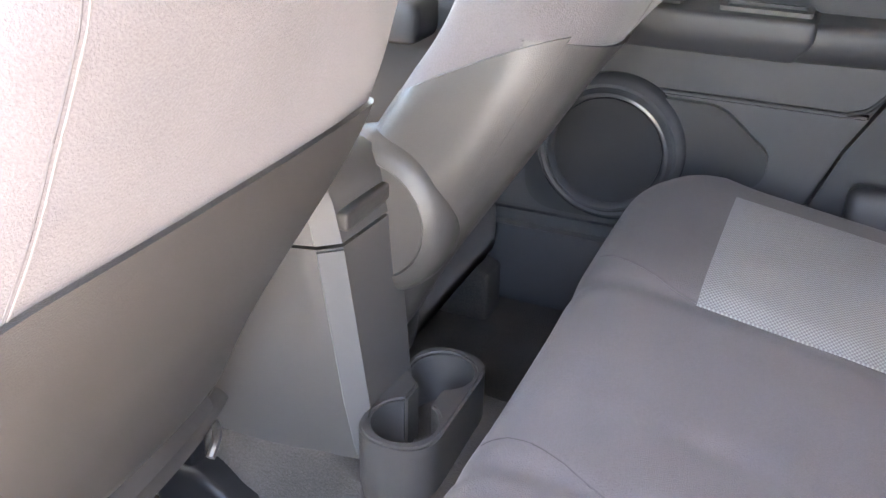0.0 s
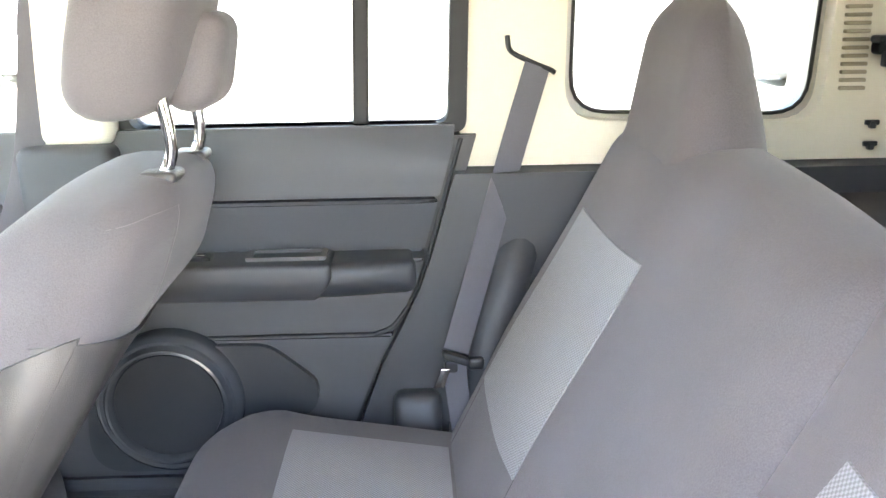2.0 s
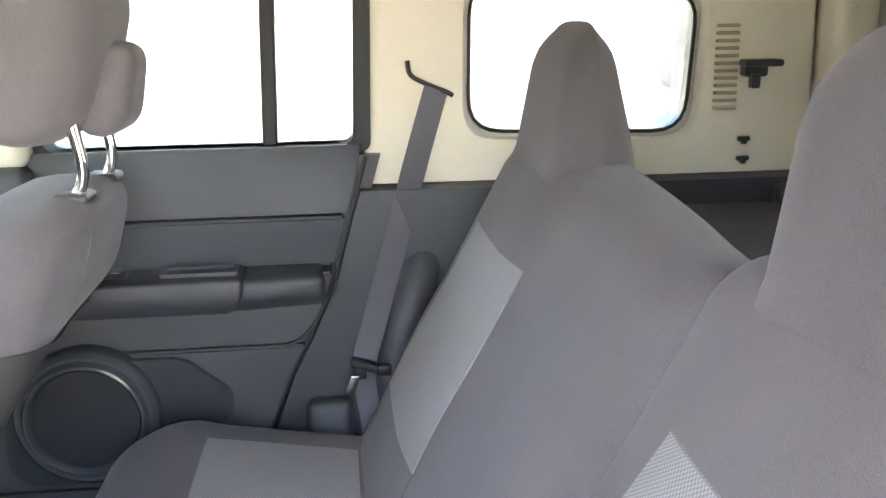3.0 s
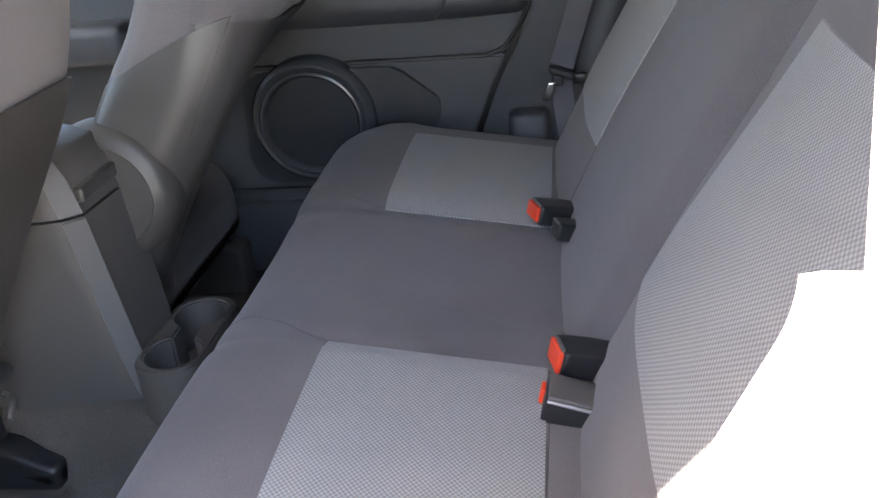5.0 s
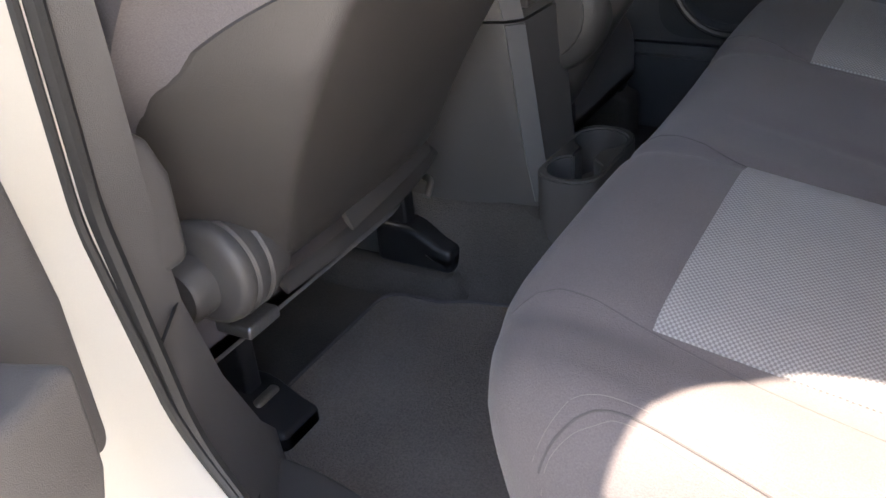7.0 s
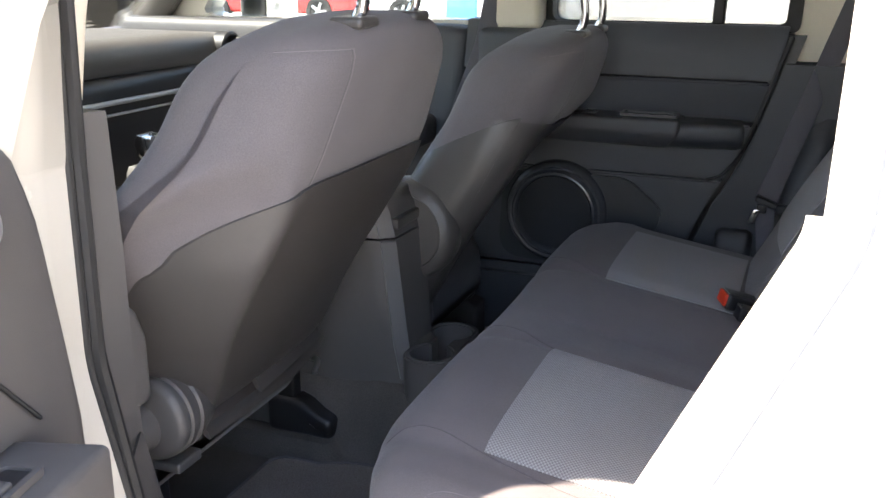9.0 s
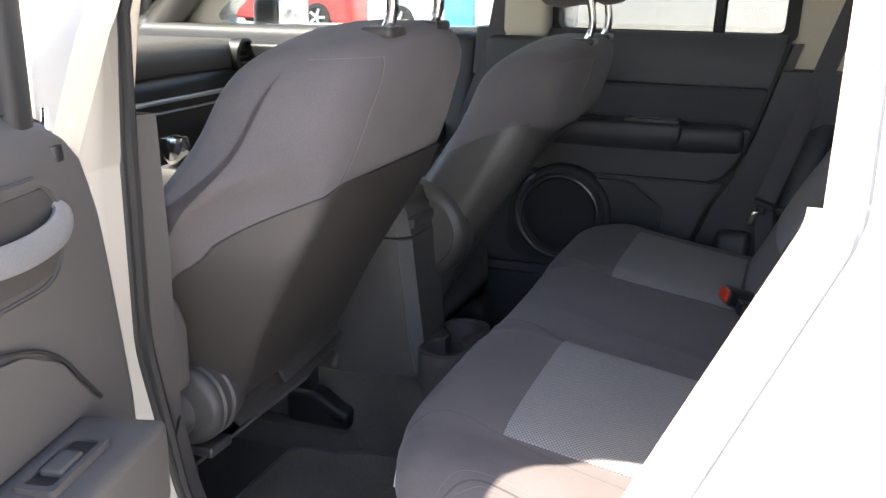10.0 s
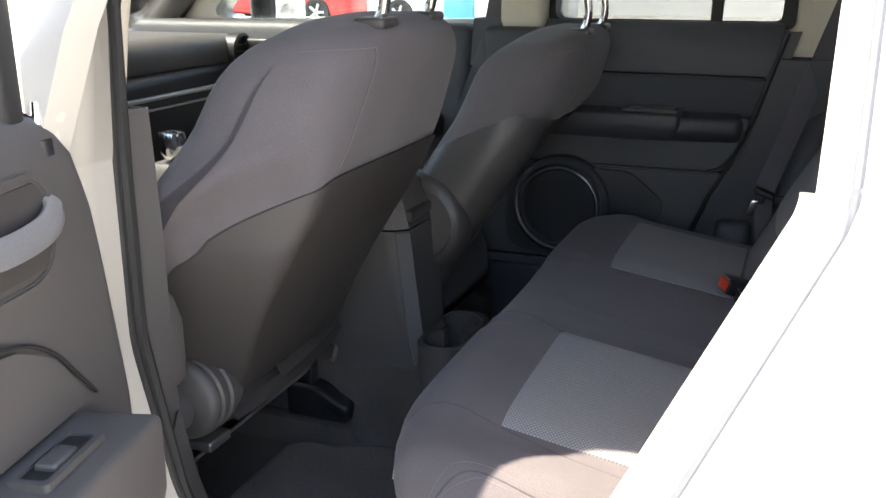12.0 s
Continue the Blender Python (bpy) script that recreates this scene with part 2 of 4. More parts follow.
def drape(tree, us, vs, place, way, lift, thick=0.006):
    """A sheet laid on a body: for each u, v a ray from place(u, v) along way; the sheet lies lift above and has an edge of its own."""
    bm = bmesh.new()
    uv = bm.loops.layers.uv.new("UVMap")
    way = Vector(way).normalized()
    grid, co = [], {}
    mid_u, mid_v = (us[0] + us[-1]) / 2, (vs[0] + vs[-1]) / 2
    for u in us:
        row = []
        for v in vs:
            p = Vector(place(u, v))
            hit = tree.ray_cast(p, way)[0]
            shrink = 1.0
            while hit is None and shrink > 0.5:      # past the body's edge: take the nearest place inside it
                shrink -= 0.02
                hit = tree.ray_cast(Vector(place(u + (mid_u - u) * (1 - shrink), v + (mid_v - v) * (1 - shrink))), way)[0]
            q = hit - way * lift
            w = bm.verts.new(q)
            co[w] = (u, v)
            row.append(w)
        grid.append(row)
    for a in range(len(us) - 1):
        for b in range(len(vs) - 1):
            bm.faces.new((grid[a][b], grid[a + 1][b], grid[a + 1][b + 1], grid[a][b + 1]))
    rim = [grid[0], [r[-1] for r in grid], grid[-1][::-1], [r[0] for r in grid][::-1]]
    loop = []
    for side in rim:
        loop += side[:-1]
    low = []
    for w in loop:
        x = bm.verts.new(w.co + way * (lift + thick))
        co[x] = co[w]
        low.append(x)
    for k in range(len(loop)):
        j = (k + 1) % len(loop)
        bm.faces.new((loop[k], low[k], low[j], loop[j]))
    for f in bm.faces:
        for lp in f.loops:
            lp[uv].uv = co[lp.vert]
    return bm


def drape_line(tree, points, way, r, lift=0.0, n=6):
    way = Vector(way).normalized()
    out = []
    for p in points:
        hit = tree.ray_cast(Vector(p), way)[0]
        if hit:
            out.append(hit - way * lift)
    return tube(out, r, n) if len(out) > 1 else tube([points[0], points[-1]], r, n)


def tree_of(ob):
    from mathutils.bvhtree import BVHTree
    bm = bmesh.new()
    bm.from_mesh(ob.data)
    t = BVHTree.FromBMesh(bm)
    bm.free()
    return t


def loft(sections, close=True):
    """Joins rings of equally many points; the ends are closed."""
    bm = bmesh.new()
    rings = [[bm.verts.new(p) for p in r] for r in sections]
    n = len(rings[0])
    for a, b in zip(rings, rings[1:]):
        for k in range(n):
            bm.faces.new((a[k], a[(k + 1) % n], b[(k + 1) % n], b[k]))
    if close:
        bm.faces.new(rings[0][::-1])
        bm.faces.new(rings[-1])
    else:
        for k in range(n):
            bm.faces.new((rings[-1][k], rings[-1][(k + 1) % n], rings[0][(k + 1) % n], rings[0][k]))
    return bm


def eased(bm, width, segs=2, above=0.5):
    """Rounds the sharp edges."""
    edges = [e for e in bm.edges if len(e.link_faces) == 2 and e.calc_face_angle(0) > above]
    bmesh.ops.bevel(bm, geom=edges, offset=width, segments=segs, affect="EDGES", clamp_overlap=True)
    return bm


def between(table, z):
    """Straight-line look-up in rows of (z, value), falling z."""
    for (z1, v1), (z0, v0) in zip(table, table[1:]):
        if z >= z0:
            return v0 + (v1 - v0) * min(1.0, max(0.0, (z - z0) / (z1 - z0)))
    return table[-1][1]


def step(a, b, x):
    t = max(0.0, min(1.0, (x - a) / (b - a)))
    return t * t * (3 - 2 * t)


def arc(a, b, n):
    return [a + (b - a) * k / (n - 1) for k in range(n)]


# ---- the car's shell ----
FLOOR = 0.46
car = thing("car_body", "pale champagne painted body of a small four-wheel-drive car standing on concrete", "car", kind="structure")

# near side: the plate with the rear door's opening and the front window
JAMB_IN = rounded([(-0.136, 1.53, 0.24), (-0.137, 1.27, 0.08), (-0.139, 1.12, 0.08), (-0.142, 0.92, 0.2), (-0.103, 0.72, 0.2), (0.012, 0.555, 0.12), (0.24, 0.555, 0.12), (0.403, 0.88, 0.2), (0.523, 1.140, 0.06), (0.532, 1.53, 0.10)], 7)
REAR_OPEN = rounded([(-0.035, 1.55, 0.24), (-0.045, 1.27, 0.08), (-0.110, 1.12, 0.08), (-0.112, 0.92, 0.2), (-0.07, 0.70, 0.2), (0.03, 0.50, 0.12), (0.27, 0.50, 0.12), (0.430, 0.89, 0.2), (0.545, 1.16, 0.09), (0.550, 1.55, 0.10)], 7)
FRONT_OPEN = rounded([(-0.15, 1.52, 0.06), (-0.17, 1.17, 0.04), (-1.02, 1.13, 0.04), (-0.62, 1.52, 0.08)])
SIDE = rounded([(-1.75, 0.30, 0.05), (1.42, 0.30, 0.1), (1.44, 1.0, 0.1), (1.30, 1.60, 0.08), (-0.66, 1.62, 0.15), (-1.24, 1.15, 0.1), (-1.75, 1.05, 0.05)])


def tumble(bm):
    """Leans the upper side inwards, above the belt."""
    for v in bm.verts:
        v.co.y -= math.copysign(0.42 * max(0.0, v.co.z - 1.26), v.co.y)
    return bm


part("side_panel", tumble(plate(SIDE, [REAR_OPEN, FRONT_OPEN], -0.84, -0.80, bevel=0.008)), PAINT, car, "champagne painted side panel with the door opening")


def inset(x):
    """How much further out the jamb's inner edge lies at the rear of the opening."""
    return -0.088 * step(0.05, 0.40, x)


def mixed(t, y, grow):
    """A loop between the jamb's inner (t = 0) and outer edge (t = 1), at y, pushed outwards by grow."""
    out = []
    for a, b in zip(JAMB_IN, REAR_OPEN):
        px, pz = a[0] + (b[0] - a[0]) * t, a[1] + (b[1] - a[1]) * t
        d = Vector((px - 0.2, pz - 1.02)).normalized() * grow
        out.append((px + d.x, y + inset(px) * (1 - t), pz + d.y))
    return out


jamb = loft([mixed(1.0, -0.832, 0.002), mixed(0.8, -0.80, 0), mixed(0.62, -0.775, 0), mixed(0.55, -0.768, -0.004), mixed(0.30, -0.735, 0), mixed(0.10, -0.70, 0), mixed(0.0, -0.69, 0), mixed(0.0, -0.68, 0.004), mixed(0.2, -0.685, 0.03), mixed(1.0, -0.795, 0.03)], False)
part("door_jamb", tumble(jamb), PAINT, car, "painted door jamb with a pressed step")
# far side
FAR_REAR_WIN = rounded([(-0.05, 1.18, 0.02), (0.45, 1.18, 0.03), (0.46, 1.50, 0.04), (-0.05, 1.51, 0.03)])
FAR_QUARTER = rounded([(0.645, 1.195, 0.06), (1.03, 1.185, 0.06), (1.045, 1.42, 0.05), (0.65, 1.44, 0.05)])
FAR_FRONT_WIN = rounded([(-0.19, 1.18, 0.03), (-0.20, 1.51, 0.04), (-0.60, 1.50, 0.06), (-1.05, 1.17, 0.03)])
part("side_panel", plate(SIDE, [FAR_REAR_WIN, FAR_QUARTER, FAR_FRONT_WIN], 0.755, 0.84, bevel=0.006), PAINT, car, "champagne painted side panel with the windows")
part("roof", rbox((-0.74, -0.70, 1.60), (1.34, 0.80, 1.66), 0.03, (8, 8, 2), lambda x, y, z: (x, y, z - 0.03 * (y / 0.8) ** 4)), PAINT, car)
part("tailgate", plate(rounded([(-0.82, 0.35, 0.05), (0.82, 0.35, 0.05), (0.82, 1.62, 0.1), (-0.82, 1.62, 0.1)]), [rounded([(-0.60, 1.18, 0.06), (0.60, 1.18, 0.06), (0.56, 1.50, 0.06), (-0.56, 1.50, 0.06)])], 1.34, 1.40, "x"), PAINT, car, "tailgate with the rear window")
part("rear_window", plate([(-0.62, 1.16), (0.62, 1.16), (0.58, 1.52), (-0.58, 1.52)], [], 1.365, 1.369, "x"), TINTED, car, "lightly tinted rear window")
part("bulkhead", rbox((-1.60, -0.78, 0.35), (-1.50, 0.78, 1.12), 0.02, (2, 2, 2)), PLASTIC, car)
ceiling = solid("ceiling", rbox((-0.74, -0.68, 1.545), (1.34, 0.76, 1.585), 0.02, (10, 12, 2), lambda x, y, z: (x, y, z - 0.05 * (y / 0.76) ** 4)), LINER, "pale beige felt headliner", "headliner", kind="structure")
solid("floor", rbox((-1.55, -0.76, 0.38), (1.36, 0.76, FLOOR), 0.02, (4, 4, 2)), CARPET, "dark grey carpeted car floor", "carpet", kind="structure")


# the carpeted tunnel under the console, with a ledge where the driver's inner seat rail stands
def tunnel(x, y, z):
    if z < 0.45:
        return (x, y, z)
    near = step(-0.088, -0.012 - 0.03 * step(-0.18, -0.08, x), y)
    hump = 0.145 * near * step(0.24, 0.15, y)
    ledge = 0.045 * step(-0.118, -0.088, y) * step(-0.178, -0.205, x) * step(0.24, 0.15, y)
    return (x, y, 0.455 + max(hump, ledge) + 0.003 * math.sin(31 * x + 17 * y) * near)


solid("floor_tunnel", rbox((-0.95, -0.14, 0.40), (0.24, 0.26, 0.47), 0.001, (110, 60, 2), tunnel), CARPET, "dark grey carpeted tunnel hump under the console", "carpet", kind="structure")
windscreen = thing("windscreen", "clear laminated windscreen in front of the dashboard", "window", kind="structure")
part("pane", plate([(-0.74, 0), (0.74, 0), (0.62, 0.78), (-0.62, 0.78)], [], 0, 0.006, "z"), CLEAR, windscreen).matrix_local = Matrix(((0, 0.60, 0.6, -1.20), (1, 0, 0, 0), (0, 0.55, -0.8, 1.13), (0, 0, 0, 1)))

for py in (-1, 1):
    part("front_pillar", tube(smooth_path([(-1.22, py * 0.745, 1.12), (-0.98, py * 0.715, 1.36), (-0.72, py * 0.655, 1.57)], 5), 0.04, 10, flat=(0.05, 0.035, (0, 1, 0))), PLASTIC, car, "dark front pillar cover")


# sealing rubber and the inner trim round the near opening
def leaned(p, y):
    return (p[0], y + 0.42 * max(0.0, p[1] - 1.26), p[1])


front = [p for p in JAMB_IN if p[0] < 0.24 and p[1] < 1.5]
seal = [leaned(p, -0.682 + inset(p[0])) for p in sorted(front, key=lambda p: (-p[1], p[0]))]
part("door_seal", tube(seal, 0.008, 8, True), RUBBER, car, "black rubber door seal")
outer_seal = [(p[0] + 0.003, p[1] - 0.004 - 0.013 * step(0.66, 0.85, p[2]), p[2]) for p in seal]
part("door_seal", tube(outer_seal, 0.0045, 8, True), RUBBER, car, "thin outer rubber lip of the door seal")
flange = [(p[0] + 0.001, -0.764, p[1] + 0.001) for p in JAMB_IN if p[0] > 0.2 and p[1] < 1.17]
part("jamb_flange", tube(flange, 0.01, 8, True, flat=(0.012, 0.004, (0, 1, 0))), PAINT, car, "painted inner flange of the door jamb")
groove = [(p[0] + 0.0145, -0.790, p[1] - 0.006) for p in JAMB_IN if p[0] > 0.2 and p[1] < 1.24]
part("jamb_joint", tube(groove, 0.0022, 6), RUBBER, car, "dark sealer joint along the flange")
# Grey bar laid along the panel's rim to stand for its line of shade
lip = [leaned(p, -0.8395) for p in REAR_OPEN if p[0] > 0.2 and p[1] < 1.5]
part("panel_edge_shade", tube(lip, 0.0034, 6), DARKGREY, car, "grey bar drawn as the shaded edge of the outer panel")
for cx, cz, dx, dz in ((0.517, 1.033, 0.005, -0.006), (0.533, 1.012, 0.010, 0.008), (0.540, 1.024, 0.004, 0.006)):
    part("paint_chip", tube([(cx + 0.02, -0.8405, cz), (cx + 0.02 + dx, -0.8405, cz + dz)], 0.001, 6, flat=(0.0012, 0.0008, (0, 1, 0))), SILVER, car, "small grey paint chip")
for k, (cx, cz) in enumerate(((0.494, 1.045), (0.527, 1.155), (0.445, 0.93), (0.536, 1.24), (0.47, 0.995))):
    part("paint_chip", tube([(cx - 0.004, -0.806, cz), (cx - 0.002, -0.807, cz - 0.003)], 0.001, 6), DARKGREY, car, "small dark paint chip")

# near B pillar: upper beige cover, lower grey cover, sill cover
pillar = thing("pillar_trim", "grey plastic lower pillar trim beside the front seat", "trim", kind="structure")


def pillar_ring(z, rx, ry, ox):
    """Ring round the trim at height z: rear inner corner (rx, ry), rear outer edge ox at the seal."""
    return [(rx, ry, z), (rx - 0.12, ry + 0.005, z), (-0.34, -0.70, z), (-0.34, -0.74, z), (ox, -0.70, z), (ox, -0.683, z)]


part("cover", eased(loft([pillar_ring(*r) for r in ((0.455, -0.20, -0.485, -0.02), (0.55, -0.195, -0.50, -0.045), (0.60, -0.172, -0.54, -0.08), (0.70, -0.155, -0.59, -0.110), (0.80, -0.150, -0.618, -0.130), (0.90, -0.140, -0.632, -0.143), (1.02, -0.132, -0.640, -0.146), (1.165, -0.132, -0.645, -0.146))]), 0.006, 2, 0.35), PLASTIC, pillar)
part("bulge", rbox((-0.26, -0.69, 0.828), (-0.143, -0.598, 0.955), 0.014, (4, 3, 4), lambda x, y, z: (x, y - 0.02 * step(0.92, 0.955, z) * (1 if y > -0.64 else 0), z)), PLASTIC, pillar)
part("upper_cover", rbox((-0.205, -0.70, 1.16), (-0.152, -0.640, 1.55), 0.02, (3, 3, 6), lambda x, y, z: (x, y + 0.30 * max(0, z - 1.2), z)), BEIGE, pillar, "beige upper pillar cover")
part("joint_line", tube([(-0.1125, -0.6838, 0.80), (-0.149, -0.6245, 0.80)], 0.0016, 6), RUBBER, pillar, "dark joint line")
part("joint_line", tube([(-0.062, -0.684, 0.585), (-0.172, -0.548, 0.592)], 0.0016, 6), RUBBER, pillar, "dark joint line")
sill = solid("sill_trim", rbox((-0.19, -0.70, 0.44), (0.26, -0.52, 0.552), 0.012, (16, 8, 3), lambda x, y, z: (x, y - (0.03 * step(-0.15, 0.05, x) if y > -0.6 else 0), z - 0.012 * step(-0.58, -0.53, y))), PLASTIC, "grey plastic sill plate of the rear doorway", "trim", kind="structure")

# far side trim: C pillar, quarter trim
c_trim = thing("quarter_trim", "beige plastic pillar and quarter window trim", "trim", kind="structure")
part("cover", plate(rounded([(0.462, 1.115, 0.01), (1.24, 1.115, 0.02), (1.24, 1.54, 0.02), (0.49, 1.54, 0.02)]), [rounded([(0.63, 1.185, 0.06), (1.04, 1.175, 0.06), (1.055, 1.43, 0.05), (0.635, 1.45, 0.05)])], 0.715, 0.752, bevel=0.006), BEIGE, c_trim)
part("rear_cover", rbox((1.26, -0.74, 1.08), (1.335, 0.74, 1.17), 0.02, (2, 8, 2)), BEIGE, c_trim)
part("rear_pillar", rbox((1.25, 0.66, 1.115), (1.335, 0.75, 1.56), 0.03, (3, 3, 6)), BEIGE, c_trim)
for k in range(12):
    part("slat", rbox((1.065, 0.706, 1.225 + k * 0.0125), (1.105, 0.717, 1.231 + k * 0.0125), 0.002, (2, 2, 2)), RIB, c_trim)
part("lower_cover", plate(rounded([(0.455, 1.112, 0.004), (0.443, 1.073, 0.05), (0.413, 0.97, 0.1), (0.370, 0.87, 0.1), (0.333, 0.80, 0.08), (0.278, 0.65, 0.05), (0.228, 0.46, 0.02), (1.30, 0.46, 0.02), (1.30, 1.112, 0.02)]), [], 0.665, 0.752, bevel=0.012), SLATE, c_trim, "slate grey lower side trim")
part("wheel_arch", rbox((0.50, 0.585, 0.46), (1.10, 0.70, 1.05), 0.05, (10, 5, 14), lambda x, y, z: (x + 0.16 * step(0.75, 1.05, z) - 0.06 * step(0.85, 0.70, z), y + 0.07 * step(0.80, 1.05, z) * (1 if y < 0.66 else 0), z)), SLATE, c_trim, "bulging slate grey wheel arch trim")
part("bolster_cover", tube(smooth_path([(0.580, 0.730, 1.04), (0.560, 0.692, 1.00), (0.540, 0.655, 0.95), (0.518, 0.636, 0.89), (0.500, 0.625, 0.79), (0.49, 0.62, 0.70)], 5), 0.03, 12, flat=(0.026, 0.034, (1, 0, 0))), SLATE, c_trim, "rounded slate grey cover beside the seatback")
part("anchor_cover", rbox((0.350, 0.618, 0.66), (0.428, 0.672, 0.762), 0.018, (4, 4, 5), lambda x, y, z: (x, y + 0.012 * step(0.70, 0.77, z) * (1 if y < 0.64 else 0), z)), SLATE, c_trim, "stepped slate grey belt anchor cover")
for cz in (1.173, 1.139):
    part("trim_clip", join(rbox((1.113, 0.708, cz - 0.004), (1.135, 0.7165, cz + 0.004), 0.002), rbox((1.119, 0.704, cz - 0.009), (1.128, 0.7165, cz + 0.002), 0.002)), BLACK, c_trim, "small black plastic clip")
near_trim = thing("quarter_trim", "beige plastic quarter trim beside the rear seat", "trim", kind="structure")
part("cover", rbox((0.68, -0.79, 1.11), (1.30, -0.73, 1.54), 0.02, (6, 2, 4)), BEIGE, near_trim)
part("lower_cover", rbox((0.60, -0.79, 0.46), (1.30, -0.66, 1.108), 0.03, (6, 2, 6)), SLATE, near_trim)
parcel = thing("load_cover", "dark load space cover behind the rear seat", "cover")
part("panel", rbox((0.86, -0.70, 1.04), (1.30, 0.70, 1.072), 0.01, (4, 8, 2), lambda x, y, z: (x, y, z - 0.004 * math.cos(8 * y))), CARPET, parcel)
part("edge_strip", rbox((1.275, -0.70, 1.066), (1.315, 0.70, 1.084), 0.006, (2, 8, 2)), BLACK, parcel, "black plastic edge strip")
part("end_cap", rbox((1.16, 0.64, 1.066), (1.28, 0.708, 1.10), 0.012, (4, 3, 3)), BLACK, parcel, "black plastic end cap")
coat_hook = solid("cargo_hook", join(rbox((1.11, 0.685, 1.28), (1.15, 0.716, 1.30), 0.006), rbox((1.10, 0.66, 1.298), (1.165, 0.70, 1.31), 0.005), rbox((1.115, 0.67, 1.262), (1.13, 0.69, 1.285), 0.004)), BLACK, "black plastic hook on the beige quarter trim", "hook")


# ---- rear seat ----
def cushion_bend(x, y, z):
    edge = (abs(y - (-0.01)) / 0.59)
    top = step(0.55, 0.72, z)
    z += top * (0.035 - 0.16 * max(0, x - 0.16) * 1.0)            # slopes down to the back
    z += top * (-0.012 * edge**6)
    z += top * 0.012 * (math.exp(-(((y - 0.33) / 0.19) ** 4)) + math.exp(-(((y + 0.32) / 0.19) ** 4)))
    z -= top * 0.006 * (math.exp(-(((y + 0.175) / 0.016) ** 2)) + math.exp(-(((y - 0.167) / 0.016) ** 2)) + math.exp(-(((y + 0.494) / 0.018) ** 2)))
    z -= top * 0.022 * step(-0.555, -0.61, y)
    z -= top * 0.0035 * math.exp(-(((y + 0.04 + 0.14 * (x - 0.13)) / 0.014) ** 2)) * step(0.12, 0.20, x)
    front = step(0.25, 0.10, x)
    x += 0.03 * (1 - top) * front
    x += 0.05 * front * max(0.0, (edge - 0.72) / 0.28) ** 2      # ends sweep back
    return (x, y, z)


rear_cushion = thing("rear_seat_cushion", "charcoal cloth rear bench cushion with lighter woven inserts", "car seat")
body = part("cushion", rbox((0.072, -0.61, 0.50), (0.54, 0.60, 0.75), 0.055, (22, 130, 8), cushion_bend), FABRIC, rear_cushion)
ct = tree_of(body)
for y0, y1 in ((-0.482, -0.176), (0.167, 0.472)):
    part("insert", drape(ct, arc(0.211, 0.432, 22), arc(y0, y1, 30), lambda u, v: (u, v, 1.2), (0, 0, -1), 0.0022), INSERT, rear_cushion, "light grey woven insert")


def top_seam(keys, r=0.0010, mat=PIPE, name="seam", lift=-0.0004):
    """A seam laid over the cushion through (x, y) keys."""
    return part(name, drape_line(ct, [(*p[:2], 1.2) for p in smooth_path([(x, y, 0) for x, y in keys], 7)], (0, 0, -1), r, lift), mat, rear_cushion)


top_seam([(0.085, -0.136), (0.130, -0.140), (0.211, -0.172), (0.32, -0.178), (0.432, -0.182), (0.50, -0.20)])
top_seam([(0.092, 0.225), (0.14, 0.20), (0.211, 0.171), (0.32, 0.168), (0.432, 0.164), (0.50, 0.16)])
top_seam([(0.092, -0.487), (0.115, -0.474), (0.145, -0.471), (0.211, -0.484), (0.302, -0.498), (0.40, -0.506), (0.51, -0.510)])
top_seam([(0.432, -0.50), (0.434, -0.33), (0.434, -0.18)])
for off in (0.0, 0.008, 0.013):
    top_seam([(0.150 + off, -0.628), (0.160 + off, -0.600), (0.186 + off, -0.568 - off), (0.225, -0.560 - off), (0.29, -0.567 - off), (0.38, -0.576 - off), (0.51, -0.584 - off)], 0.0012 if off == 0.008 else 0.0005, PIPE if off == 0.008 else THREAD, "seam" if off == 0.008 else "stitching", -0.0002)

part("white_strip", tube(smooth_path([(0.090, -0.470, 0.752), (0.070, -0.467, 0.712), (0.060, -0.464, 0.665)], 5), 0.004, 6, flat=(0.0055, 0.003, (1, 0, 0))), CARWHITE, rear_cushion, "thin white strip at the cushion's front corner")


def back_x(z):
    return 0.47 + 0.53 * (z - 0.82)


